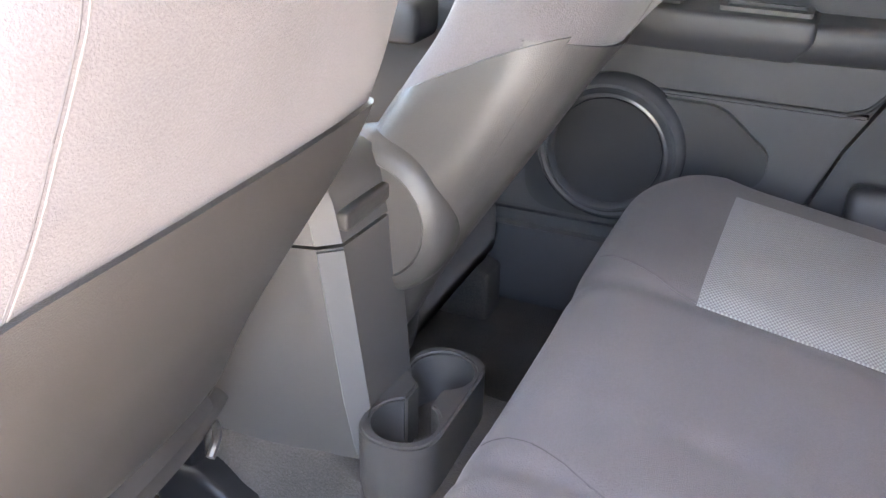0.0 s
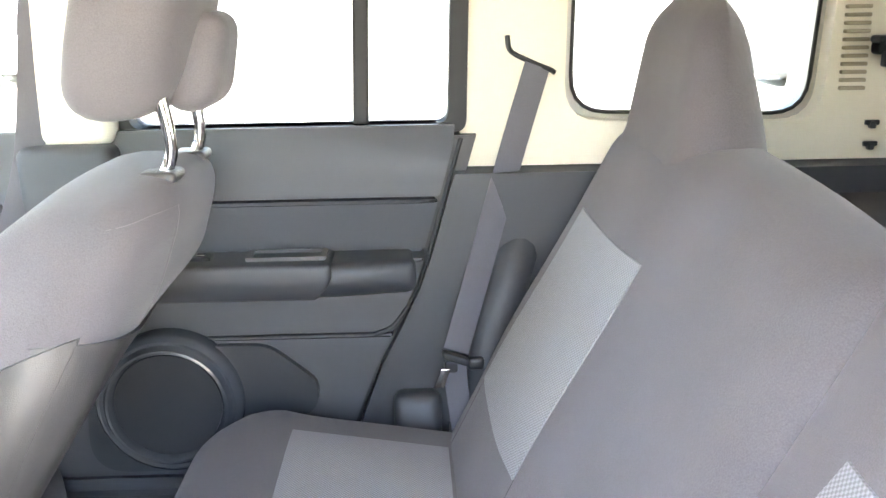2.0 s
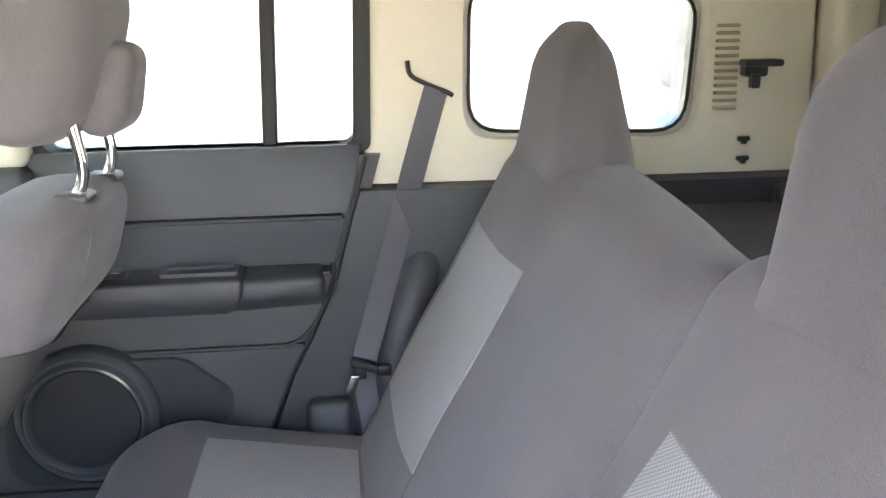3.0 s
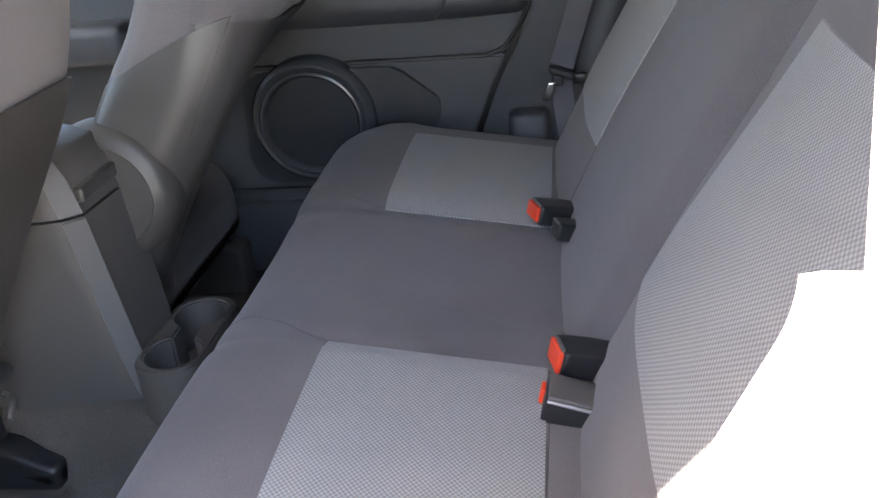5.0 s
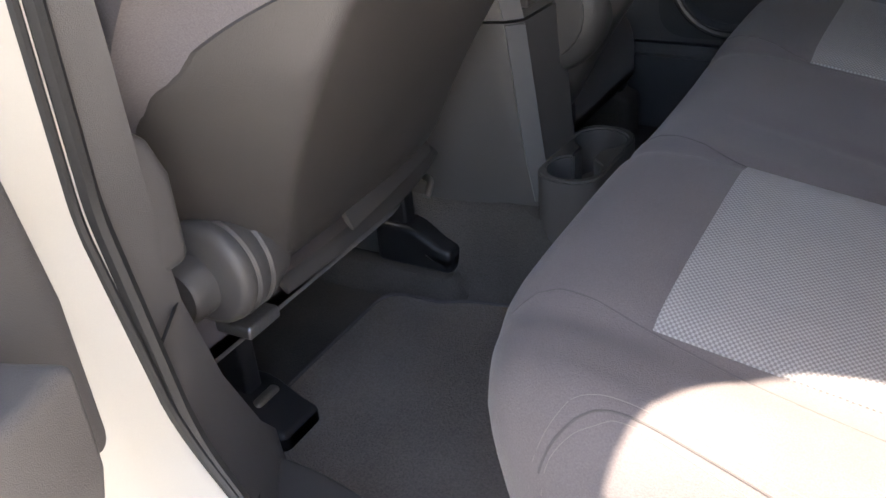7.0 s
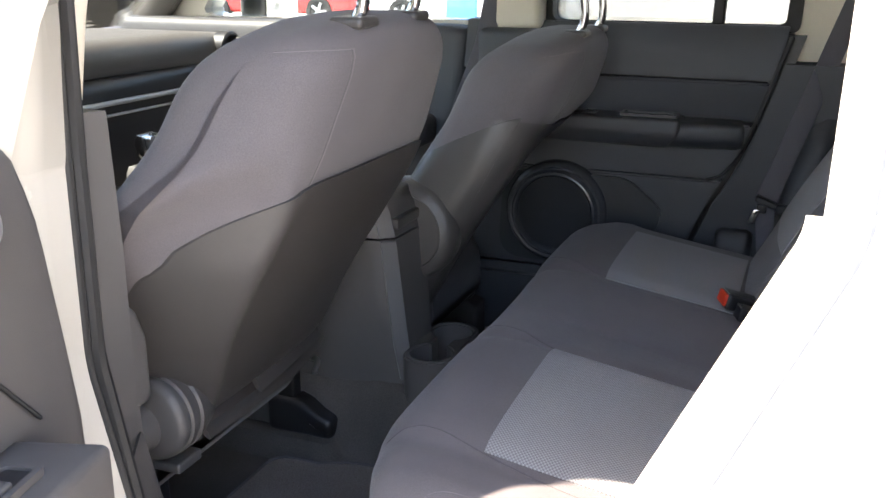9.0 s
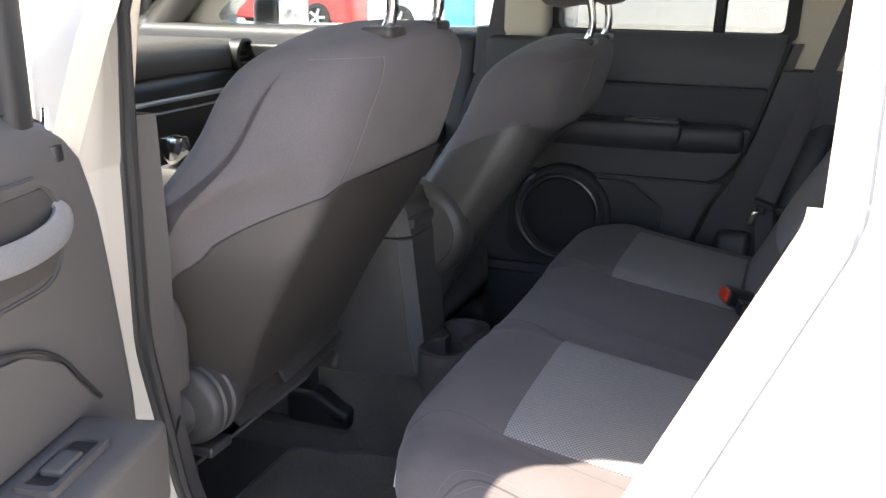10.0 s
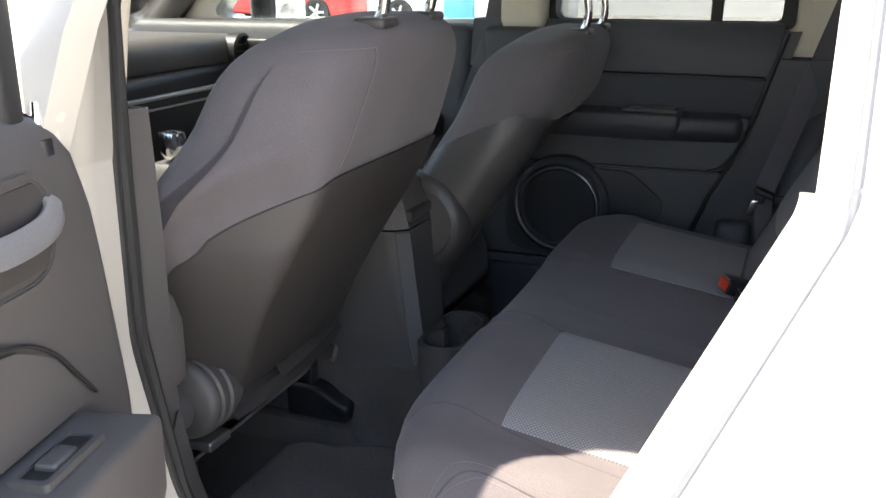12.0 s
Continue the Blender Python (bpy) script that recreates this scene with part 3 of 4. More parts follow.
def rear_back(y0, y1, hump, hy, ins, back, label):
    """One section of the rear backrest with its fixed head restraint, leaning back; back: how far it stands back.
    ins: the insert's edges at its foot and at its head."""
    sb = thing("rear_seatback", label, "car seat", "rear seatbacks")

    def bend(x, y, z):
        e = abs((y - (y0 + y1) / 2) / ((y1 - y0) / 2))
        if x < 0.045:
            x += 0.022 * e**7 - 0.014 * math.exp(-(((y - hy) / 0.17) ** 4)) - 0.006 * math.exp(-(((z - 0.90) / 0.10) ** 2))
        z -= (0.012 * e**4 + 0.02 * min(1, abs(y - hy) / 0.45) ** 1.5) * step(1.1, 1.2, z)
        return (x + back + back_x(z), y, z)

    b = part("backrest", rbox((0.0, y0, 0.66), (0.10, y1, 1.215), 0.04, (4, 40, 30), bend), FABRIC, sb)

    def hbend(x, y, z):
        t = step(1.12, 1.38, z)
        rear = 0.055 * max(0, z - 1.2) / 0.17 * step(0.0, 0.09, x)
        z -= 0.034 * min(1.0, abs(y - hy) / hump) ** 3.4 * step(1.22, 1.36, z)
        return (x + back + back_x(min(z, 1.20)) + 0.22 * max(0, z - 1.20) - rear, hy + 0.035 * t + (y - hy) * (1.25 - 0.17 * t), z)

    part("head_restraint", rbox((-0.010, hy - hump, 1.10), (0.098, hy + hump, 1.378), 0.05, (4, 16, 18), hbend), FABRIC, sb)
    t = tree_of(b)

    def place(u, v):
        k = (u - 0.848) / 0.247
        lo, hi = ins[0] + (ins[2] - ins[0]) * k, ins[1] + (ins[3] - ins[1]) * k
        return (0.0, lo + (hi - lo) * v / 0.3, u)

    part("insert", drape(t, arc(0.848, 1.095, 26), arc(0, 0.3, 26), place, (1, 0, 0), 0.002), INSERT, sb, "light grey woven insert")

    def fold(keys):
        return part("seam", drape_line(t, [(0.0, *k[1:]) for k in smooth_path([(0, y, z) for y, z in keys], 8)], (1, 0, 0), 0.0009, -0.0004), PIPE, sb)

    fold([(ins[0] - 0.004, 0.70), (ins[0], 0.848)])
    fold([(ins[1] + 0.004, 0.70), (ins[1], 0.848)])
    return sb


far_back = rear_back(-0.168, 0.625, 0.135, 0.380, (0.192, 0.492, 0.192, 0.482), 0.018, "wider charcoal cloth rear seatback section with woven insert")
near_back = rear_back(-0.655, -0.128, 0.132, -0.378, (-0.525, -0.182, -0.528, -0.245), 0.044, "narrower charcoal cloth rear seatback section with woven insert")


# ---- front seats ----
def front_seat(label, side):
    """Built with its middle at y = 0, the head restraint's posts at x = 0 and z = 1.22. side: -1 where the door is at -y, else 1."""
    fs = thing("front_seat", label, "car seat", "front seats")

    def lean(z):
        return 0.52 * (z - 1.20)

    OUTER = ((1.24, 0.190), (1.19, 0.207), (1.14, 0.225), (1.09, 0.252), (1.05, 0.268), (0.97, 0.262), (0.88, 0.215), (0.79, 0.160), (0.69, 0.120), (0.60, 0.12))
    INNER = ((1.24, 0.225), (1.15, 0.250), (1.05, 0.262), (0.90, 0.272), (0.69, 0.285), (0.60, 0.285))

    SHELL_EDGE = ((1.06, 0.212), (1.00, 0.2165), (0.96, 0.2145), (0.925, 0.205), (0.875, 0.192), (0.79, 0.150), (0.69, 0.110))
    RIDGE = ((1.05, 0.164), (0.97, 0.163), (0.935, 0.157), (0.866, 0.139), (0.83, 0.127), (0.78, 0.105), (0.69, 0.080))
    deepest = 0.125
    if side > 0:                                  # the passenger's back narrows sooner towards the door
        OUTER = ((1.24, 0.190), (1.19, 0.207), (1.14, 0.225), (1.09, 0.245), (1.05, 0.250), (0.97, 0.222), (0.88, 0.160), (0.79, 0.100), (0.69, 0.060), (0.60, 0.06))
        SHELL_EDGE = tuple((z, 0.93 * between(OUTER, z) - 0.02) for z in (1.06, 1.00, 0.96, 0.925, 0.875, 0.79, 0.69))
        RIDGE = tuple((z, 0.5 * w) for z, w in OUTER)
        deepest = 0.150

    def forward(y, z):
        """How far the passenger's lower back leans forward, away from its console edge."""
        return 0.075 * step(1.13, 0.95, z) * step(-0.24, -0.02, y) if side > 0 else 0.0

    def half(z, out):
        return between(OUTER if out else INNER, z)

    def shell_half(z, out):
        """Half width of the hard back shell at height z."""
        return between(SHELL_EDGE, z) if out else half(z, False) - (0.003 if side > 0 else 0.012)

    def shell_top(v, out):
        """Height of the shell's upper edge at v, 0 in the middle and 1 at its side."""
        if side > 0 and not out:
            return 1.070 + 0.030 * v * v
        return 1.060 - (0.075 * abs(v) ** 8 if out else 0.02 * abs(v) ** 3.5)

    def bend(x, y, z):
        e = abs(y) / 0.275
        out = y * side > 0
        z2 = z - 0.04 * e**3 * step(1.0, 1.2, z)
        y2 = y / 0.275 * half(z, out)
        soft = 0.085 if out else 0.028 + 0.03 * step(1.0, 1.15, z)
        drop = soft * e**3.2
        if out:                                   # boxy lower back: turns forward at a ridge
            d = max(0.0, abs(y2) - between(RIDGE, z))
            boxy = min(deepest, 2.4 * d * d / (d + 0.009))
            low = step(1.14, 1.00, z)
            drop = drop * (1 - low) + boxy * low
        x2 = x - drop * step(-0.10, 0.0, x) - 0.04 * e**4 * (1 if x < -0.08 else 0)
        return (x2 + lean(z) - forward(y2, z) + 0.022 * step(0.80, 1.05, z) * step(1.24, 1.08, z), y2, z2)

    b = part("backrest", rbox((-0.135, -0.275, 0.692), (0.030, 0.275, 1.238), 0.055, (5, 60, 44), bend), FABRIC, fs)
    t = tree_of(b)

    # hard shell over the lower back: flush along its rim, a soft ridge, slightly hollow between
    def shell_place(u, v):
        z = 0.695 + (1.060 - 0.695) * u
        out = v * side > 0
        w = shell_half(z, out)
        return (0.5, v * w, z - (1.060 - shell_top(v, out)) * u**2)

    bm = drape(t, arc(0, 1, 36), [math.sin(a) for a in arc(-1.5, 1.5, 70)], shell_place, (-1, 0, 0), 0.0, 0.02)
    for vert in bm.verts:
        vert.co.x += 0.005
    part("back_shell", bm, SHELL, fs, "hard dark grey plastic seatback shell")
    if side > 0:
        def flank_place(u, v):
            z = 0.70 + v * (0.402 - 0.095 * u**1.4)
            return (lean(z) + 0.004 - 0.163 * u, -0.6, z)

        part("side_shell", drape(t, arc(0, 1, 18), arc(0, 1, 30), flank_place, (0, 1, 0), 0.004, 0.010), SHELL, fs, "hard dark grey plastic side of the shell")
    span = (-0.27, 0.09) if side > 0 else (-0.09, 0.27)
    span = arc(span[0], span[1], 18)
    lip = [(lean(0.70) + 0.036 - forward(y, 0.7) - 0.028 * (abs(y) / 0.275) ** 3.2, y, 0.700 - 0.012 * math.sin((y + 0.3) * 4)) for y in span]
    part("shell_lip", tube(lip, 0.006, 8, flat=(0.010, 0.004, (0.7, 0, 0.7))), SHELL, fs)
    flap = arc(0.02, 0.22, 10) if side < 0 else arc(-0.22, -0.02, 10)
    part("shell_flap", tube([(lean(0.715) + 0.036 - forward(y, 0.7) - 0.028 * (abs(y) / 0.275) ** 3.2, y, 0.716 + 0.01 * math.sin(8 * y)) for y in flap], 0.006, 8, flat=(0.016, 0.004, (0.9, 0, 0.45))), SHELL, fs)
    part("stitching", drape_line(t, [(0.5, -(0.108 + 0.30 * max(0.0, 1.2 - z) ** 1.2), z) for z in arc(1.205, 1.055, 20)], (-1, 0, 0), 0.0006), THREAD, fs)
    part("seam", drape_line(t, [(0.5, -(0.111 + 0.30 * max(0.0, 1.2 - z) ** 1.2), z) for z in arc(1.205, 1.055, 20)], (-1, 0, 0), 0.0008, -0.0003), PIPE, fs)
    part("stitching", drape_line(t, [(0.5, y, 1.205 - 0.5 * max(0, abs(y) - 0.15) ** 1.5) for y in arc(-0.20, -0.106, 16)], (-1, 0, 0), 0.0006), THREAD, fs)

    part("seat_cushion", rbox((-0.74, -0.26, 0.60), (-0.27, 0.26, 0.75), 0.05, (10, 10, 4), lambda x, y, z: (x, y, z - 0.06 * step(-0.35, -0.2, x) * (1 if z > 0.66 else 0) + 0.03 * (abs(y) / 0.26) ** 4 * (1 if z > 0.68 else 0))), FABRIC, fs)
    part("cushion_pan", rbox((-0.66, -0.22, 0.575), (-0.33, 0.22, 0.62), 0.02, (4, 4, 2)), BLACK, fs)
    hr = part("head_restraint", rbox((-0.080, -0.135, 1.285), (0.030, 0.135, 1.475), 0.048, (4, 14, 10), lambda x, y, z: (x + 0.25 * (z - 1.30) - 0.22 * y * y / 0.135, y * (1 - 0.14 * step(1.38, 1.29, z)), z + 0.010 * (1 - (y / 0.135) ** 2))), FABRIC, fs)
    part("back_pad", rbox((0.0, -0.065, 1.295), (0.062, 0.065, 1.405), 0.03, (4, 8, 6), lambda x, y, z: (x + 0.2 * (z - 1.30), y * (1 - 0.25 * step(1.31, 1.40, z)), z)), FABRIC, hr)
    for s in (-1, 1):
        part("post", tube(smooth_path([(-0.03, s * 0.073, 1.18), (0.0, s * 0.073, 1.225), (0.014, s * 0.073, 1.26), (0.006, s * 0.073, 1.32)], 5), 0.0075, 10), CHROME, fs, "chrome head restraint post")
        part("post_guide", rbox((-0.020, s * 0.073 - 0.024, 1.224), (0.022, s * 0.073 + 0.024, 1.237), 0.006, (3, 3, 2)), SHELL, fs)
    if side > 0:
        rails = ((0.228, 0.618, -0.015, 0.034, FLOOR + 0.037, CARPET, "carpet covered seat rail mound"), (-0.17, 0.560, 0.0, 0.03, FLOOR + 0.03, BLACK, "black plastic seat rail end cover"))
    else:
        rails = ((-0.068, 0.512, 0.0, 0.036, FLOOR - 0.005, BLACK, "black plastic seat rail end cover"), (0.3075, 0.552, 0.012, 0.025, 0.484, BLACK, "black plastic seat rail end cover"))
    for ry, top, ahead, half, base, stuff, words in rails:
        part("rail", rbox((-0.74, ry - 0.022, base + 0.01), (-0.30, ry + 0.022, top - 0.005), 0.006, (2, 2, 2)), METAL, fs, "steel seat rail")
        part("riser", rbox((-0.68, ry - 0.014, top - 0.01), (-0.32, ry + 0.014, max(0.60, top + 0.012)), 0.006, (2, 2, 2)), BLACK, fs)
        cover = rbox((-0.385 + ahead, ry - half, base), (-0.255 + ahead, ry + half, top), 0.011, (8, 4, 4), lambda x, y, z: (x, y, z - (0.028 * step(-0.33 + ahead, -0.26 + ahead, x) if z > top - 0.03 else 0)))
        part("rail_cover", cover, stuff, fs, words)
        part("rail_bracket", rbox((-0.40, ry - 0.03, top - 0.004), (-0.37, ry + 0.02, top + 0.012), 0.003, (3, 3, 2)), METAL, fs, "steel rail bracket")
    if side > 0:
        part("rail_latch", rbox((-0.345, 0.210, 0.596), (-0.290, 0.244, 0.622), 0.007, (4, 3, 3)), BLACK, fs, "black rail latch")
    part("spring_clip", tube(smooth_path([(-0.30, -side * 0.26, 0.655), (-0.27, -side * 0.275, 0.645), (-0.245, -side * 0.25, 0.652), (-0.24, -side * 0.23, 0.64)], 4), 0.005, 8), METAL, fs, "steel spring end")
    # recliner covers: a stepped disc towards the door, a broad ribbed one towards the console
    if side < 0:
        part("recliner_cover", disc((-0.258, side * 0.105, 0.738), (0, side, 0), 0, 0, 0, 0, 40, [(0.048, -0.02), (0.056, 0.006), (0.058, 0.018), (0.0545, 0.0205), (0.0575, 0.027), (0.058, 0.038), (0.0545, 0.0405), (0.057, 0.047), (0.055, 0.055), (0.047, 0.061), (0.0001, 0.063)]), PLASTIC, fs)
        part("recliner_knob", disc((-0.268, side * 0.165, 0.730), (0, side, 0), 0, 0, 0, 0, 30, [(0.034, -0.01), (0.033, 0.026), (0.029, 0.031), (0.0001, 0.031)]), PLASTIC, fs)
        # Hidden box, added to keep a stray spot of sun off the floor mat
        part("sun_blocker", rbox((-0.40, -0.265, 0.64), (-0.275, -0.165, 0.80), 0.012, (4, 3, 4)), PLASTIC, fs)
        part("hinge_bracket", rbox((-0.275, side * 0.15, 0.660), (-0.225, side * 0.10, 0.675), 0.004, (2, 2, 2)), METAL, fs)
    if side > 0:
        part("side_cover", disc((-0.240, -0.288, 0.897), (0, -1, 0), 0, 0, 0, 0, 56, [(0.084, -0.08), (0.092, -0.050), (0.0935, -0.034), (0.092, -0.022), (0.087, -0.012), (0.079, -0.005), (0.068, -0.0015), (0.066, -0.004), (0.0001, 0.0)]), SHELL, fs, "broad ribbed recliner cover")
    return fs


near_seat = front_seat("charcoal cloth driver's seat with hard plastic back shell", -1)
near_seat.location = (0.033, -0.36, 0.012)
far_seat = front_seat("charcoal cloth front passenger seat with hard plastic back shell", 1)
far_seat.location = (0.114, 0.343, -0.042)

# ---- centre console ----
console = thing("centre_console", "grey plastic centre console with armrest lid and rear cup holder", "console")


def con_ring(z, rear, yl, yr, front=-0.62):
    """Ring at height z: rear face at x = rear from yl to yr, a chamfer at its near corner."""
    return [(front, yl - 0.022, z), (rear - 0.046, yl - 0.016, z), (rear - 0.022, yl - 0.010, z), (rear - 0.003, yl + 0.007, z), (rear + 0.004, yr - 0.012, z), (rear - 0.01, yr, z), (front, yr, z)]


part("box", eased(loft([con_ring(0.47, -0.062, 0.004, 0.10), con_ring(0.60, -0.078, -0.004, 0.098), con_ring(0.675, -0.088, -0.012, 0.095), con_ring(0.868, -0.100, -0.036, 0.088)]), 0.003, 2, 0.3), PLASTIC, console)
part("lid", eased(loft([con_ring(0.8715, -0.101, -0.036, 0.088), con_ring(0.915, -0.110, -0.037, 0.086), con_ring(0.94, -0.124, -0.034, 0.080), con_ring(0.952, -0.150, -0.026, 0.070)]), 0.004, 2, 0.3), PLASTIC, console, "padded armrest lid")
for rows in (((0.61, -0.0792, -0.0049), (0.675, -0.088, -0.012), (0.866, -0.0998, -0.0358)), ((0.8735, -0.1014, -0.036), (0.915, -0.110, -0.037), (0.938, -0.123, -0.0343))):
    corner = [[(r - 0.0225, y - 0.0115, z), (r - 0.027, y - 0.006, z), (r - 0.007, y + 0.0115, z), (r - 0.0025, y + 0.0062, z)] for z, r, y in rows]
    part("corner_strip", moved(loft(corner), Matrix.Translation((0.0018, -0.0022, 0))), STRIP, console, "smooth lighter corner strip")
part("lid_catch", rbox((-0.112, -0.030, 0.884), (-0.098, 0.070, 0.903), 0.004, (2, 4, 2), lambda x, y, z: (x + 0.001, y, z)), SHELL, console)


def cup_outline(r, neck, grow=0.0):
    """Two round wells joined by a neck, as one outline."""
    a0 = math.asin(neck / r)
    c0, c1 = (-0.047, -0.008), (-0.047, 0.093)
    one = [(c0[0] + r * math.sin(a), c0[1] + r * math.cos(a)) for a in arc(a0, 2 * math.pi - a0, 26)]
    two = [(c1[0] - r * math.sin(a), c1[1] - r * math.cos(a)) for a in arc(a0, 2 * math.pi - a0, 26)]
    return one + two


RIM = rounded([(-0.092, -0.056, 0.046), (-0.002, -0.056, 0.046), (-0.002, 0.142, 0.046), (-0.092, 0.142, 0.046)], 8)
part("cup_holder", plate(RIM, [cup_outline(0.0365, 0.014)], 0.565, 0.668, "z", 0.005), PLASTIC, console, "twin rear cup holder")
part("cup_floor", rbox((-0.086, -0.048, 0.560), (-0.008, 0.134, 0.582), 0.004, (2, 2, 2)), PLASTIC, console)
part("cup_skirt", plate([(-0.047 + 0.92 * (p[0] + 0.047), 0.043 + 0.95 * (p[1] - 0.043)) for p in RIM], [], 0.46, 0.562, "z", 0.006), PLASTIC, console)
part("base", rbox((-0.60, -0.015, 0.46), (-0.05, 0.11, 0.60), 0.03, (6, 4, 3)), PLASTIC, console)

# ---- floor mat ----
MAT_EDGE = rounded([(-0.30, -0.47, 0.05), (-0.02, -0.50, 0.05), (0.10, -0.50, 0.04), (0.10, -0.16, 0.04), (-0.02, -0.13, 0.03), (-0.095, -0.082, 0.04), (-0.17, -0.095, 0.03), (-0.215, -0.115, 0.03), (-0.30, -0.115, 0.05)], 7)
mat = solid("floor_mat", plate(MAT_EDGE, [], FLOOR + 0.003, FLOOR + 0.012, "z", 0.003), MAT, "dark grey pile floor mat in the rear footwell", "floor mat")

mat_line = [(p[0], p[1], FLOOR + 0.014) for p in MAT_EDGE]
part("binding", tube(mat_line + [mat_line[0]], 0.003, 6, False), PIPE, mat, "stitched mat edge")

# ---- far rear door ----
EDGE = ((1.17, 0.463), (1.073, 0.435), (0.97, 0.405), (0.87, 0.362), (0.80, 0.325), (0.65, 0.27), (0.46, 0.22))


def door_strip(z0, z1, y, bevel=0.006, x0=-0.24, cut=0.0):
    """A panel of the door from z0 to z1, its face at y, its rear end along the door's edge."""
    zs = arc(z0, z1, 5)
    outline = [Vector((x0, z0))] + [Vector((between(EDGE, z) - 0.006 - cut, z)) for z in zs] + [Vector((x0, z1))]
    return plate(outline, [], y, 0.752, bevel=bevel)


def far_door():
    d = thing("rear_door", "closed rear door with slate grey trim panel and round speaker", "door", kind="structure")
    # Black sheet behind the panels, so that the gaps between them look shaded
    part("gap_backing", door_strip(0.47, 1.168, 0.695, 0.0, cut=-0.034), BLACK, d, "black backing that puts shade into the gaps behind the trim")
    ledge = door_strip(1.078, 1.186, 0.662, 0.012)
    for v in ledge.verts:
        v.co.y += 0.024 * step(1.13, 1.186, v.co.z) if v.co.y < 0.70 else 0
    rim = [(between(EDGE, z) + 0.002, 0.662 - 0.03 * step(1.0, 0.92, z), z) for z in arc(1.168, 0.93, 10)]
    rim += [(0.372, 0.624, 0.905), (0.352, 0.620, 0.882), (0.325, 0.619, 0.871)]
    part("door_edge_seal", tube(smooth_path(rim, 4), 0.0036, 8), RUBBER, d, "black rubber edge seal")
    part("panel_joint", tube([(0.327, 0.6200, 0.8712), (0.28, 0.6200, 0.8712), (-0.20, 0.6200, 0.8712)], 0.0013, 6), RUBBER, d, "dark joint line of the trim")
    part("upper_rail", ledge, SLATE, d, "slate grey upper door rail")
    part("cloth_panel", door_strip(0.990, 1.0725, 0.664, 0.005), SLATE_SOFT, d)
    part("middle_panel", door_strip(0.8725, 0.99, 0.622, 0.004), SLATE, d)
    arm = part("armrest", rbox((-0.24, 0.578, 0.938), (0.392, 0.70, 0.994), 0.016, (12, 5, 4), lambda x, y, z: (x, y + 0.02 * step(0.25, 0.40, x) * (1 if y < 0.65 else 0) + (0.012 * step(0.965, 0.938, z) if y < 0.65 else 0), z)), SLATE, d)
    part("pull_cup", rbox((-0.02, 0.564, 0.941), (0.266, 0.66, 1.000), 0.008, (8, 4, 4), lambda x, y, z: (x - 0.02 * step(0.975, 0.941, z) * (1 if x > 0.1 else 0), y + 0.012 * step(0.965, 0.945, z) * (1 if y < 0.6 else 0), z)), SLATE, arm, "darker pull cup moulding")
    part("pull_recess", plate(rounded([(0.138, 0.590, 0.006), (0.258, 0.590, 0.006), (0.258, 0.640, 0.006), (0.138, 0.640, 0.006)]), [rounded([(0.146, 0.596, 0.006), (0.250, 0.596, 0.006), (0.250, 0.634, 0.006), (0.146, 0.634, 0.006)])], 0.999, 1.006, "z"), PLASTIC, arm)
    part("recess_floor", rbox((0.142, 0.594, 0.9985), (0.254, 0.636, 1.0015), 0.001), BLACK, arm)
    part("window_switch", rbox((0.03, 0.60, 0.997), (0.085, 0.63, 1.005), 0.003), BLACK, arm)
    part("switch_rocker", rbox((0.062, 0.608, 1.004), (0.075, 0.622, 1.008), 0.002), CHROME, arm)
    part("lower_panel", door_strip(0.640, 0.8700, 0.619, 0.004), SLATE, d)
    part("kick_panel", door_strip(0.465, 0.636, 0.600, 0.02, cut=0.05), SLATE, d)
    sp = part("speaker", disc((0.006, 0.60, 0.775), (0, -1, 0), 0, 0, 0, 0, 64, [(0.115, -0.02), (0.114, 0.004), (0.110, 0.011), (0.104, 0.015), (0.099, 0.014), (0.096, 0.018), (0.093, 0.0235), (0.089, 0.0245), (0.085, 0.021), (0.083, 0.010), (0.0001, 0.010)]), RING, d, "round door speaker")
    part("grille", disc((0.006, 0.591, 0.775), (0, -1, 0), 0, 0, 0, 0, 56, [(0.084, 0.0), (0.082, 0.005), (0.05, 0.0085), (0.0001, 0.0095)]), GRILLE, sp, "black speaker mesh")
    part("speaker_pod", plate(rounded([(-0.13, 0.655, 0.06), (0.10, 0.655, 0.1), (0.235, 0.76, 0.06), (0.235, 0.80, 0.03), (0.16, 0.862, 0.07), (-0.12, 0.862, 0.05)], 7), [], 0.606, 0.63, bevel=0.006), POD, d, "darker speaker surround")
    fr = part("window_frame", plate(rounded([(-0.08, 1.172, 0.01), (0.475, 1.172, 0.02), (0.485, 1.53, 0.03), (-0.08, 1.53, 0.02)]), [rounded([(-0.045, 1.186, 0.02), (0.447, 1.186, 0.02), (0.457, 1.50, 0.03), (-0.045, 1.50, 0.03)])], 0.70, 0.758, bevel=0.004), RUBBER, d, "black window frame")
    part("divider", rbox((0.298, 0.715, 1.18), (0.322, 0.75, 1.51), 0.004, (2, 2, 2), lambda x, y, z: (x + 0.03 * (z - 1.18), y, z)), RUBBER, fr)
    p = part("pane", plate([(-0.05, 1.17), (0.455, 1.17), (0.455, 1.51), (-0.05, 1.51)], [], 0.735, 0.739), GLASS, d)
    p.visible_shadow = False
    return d


far_door()
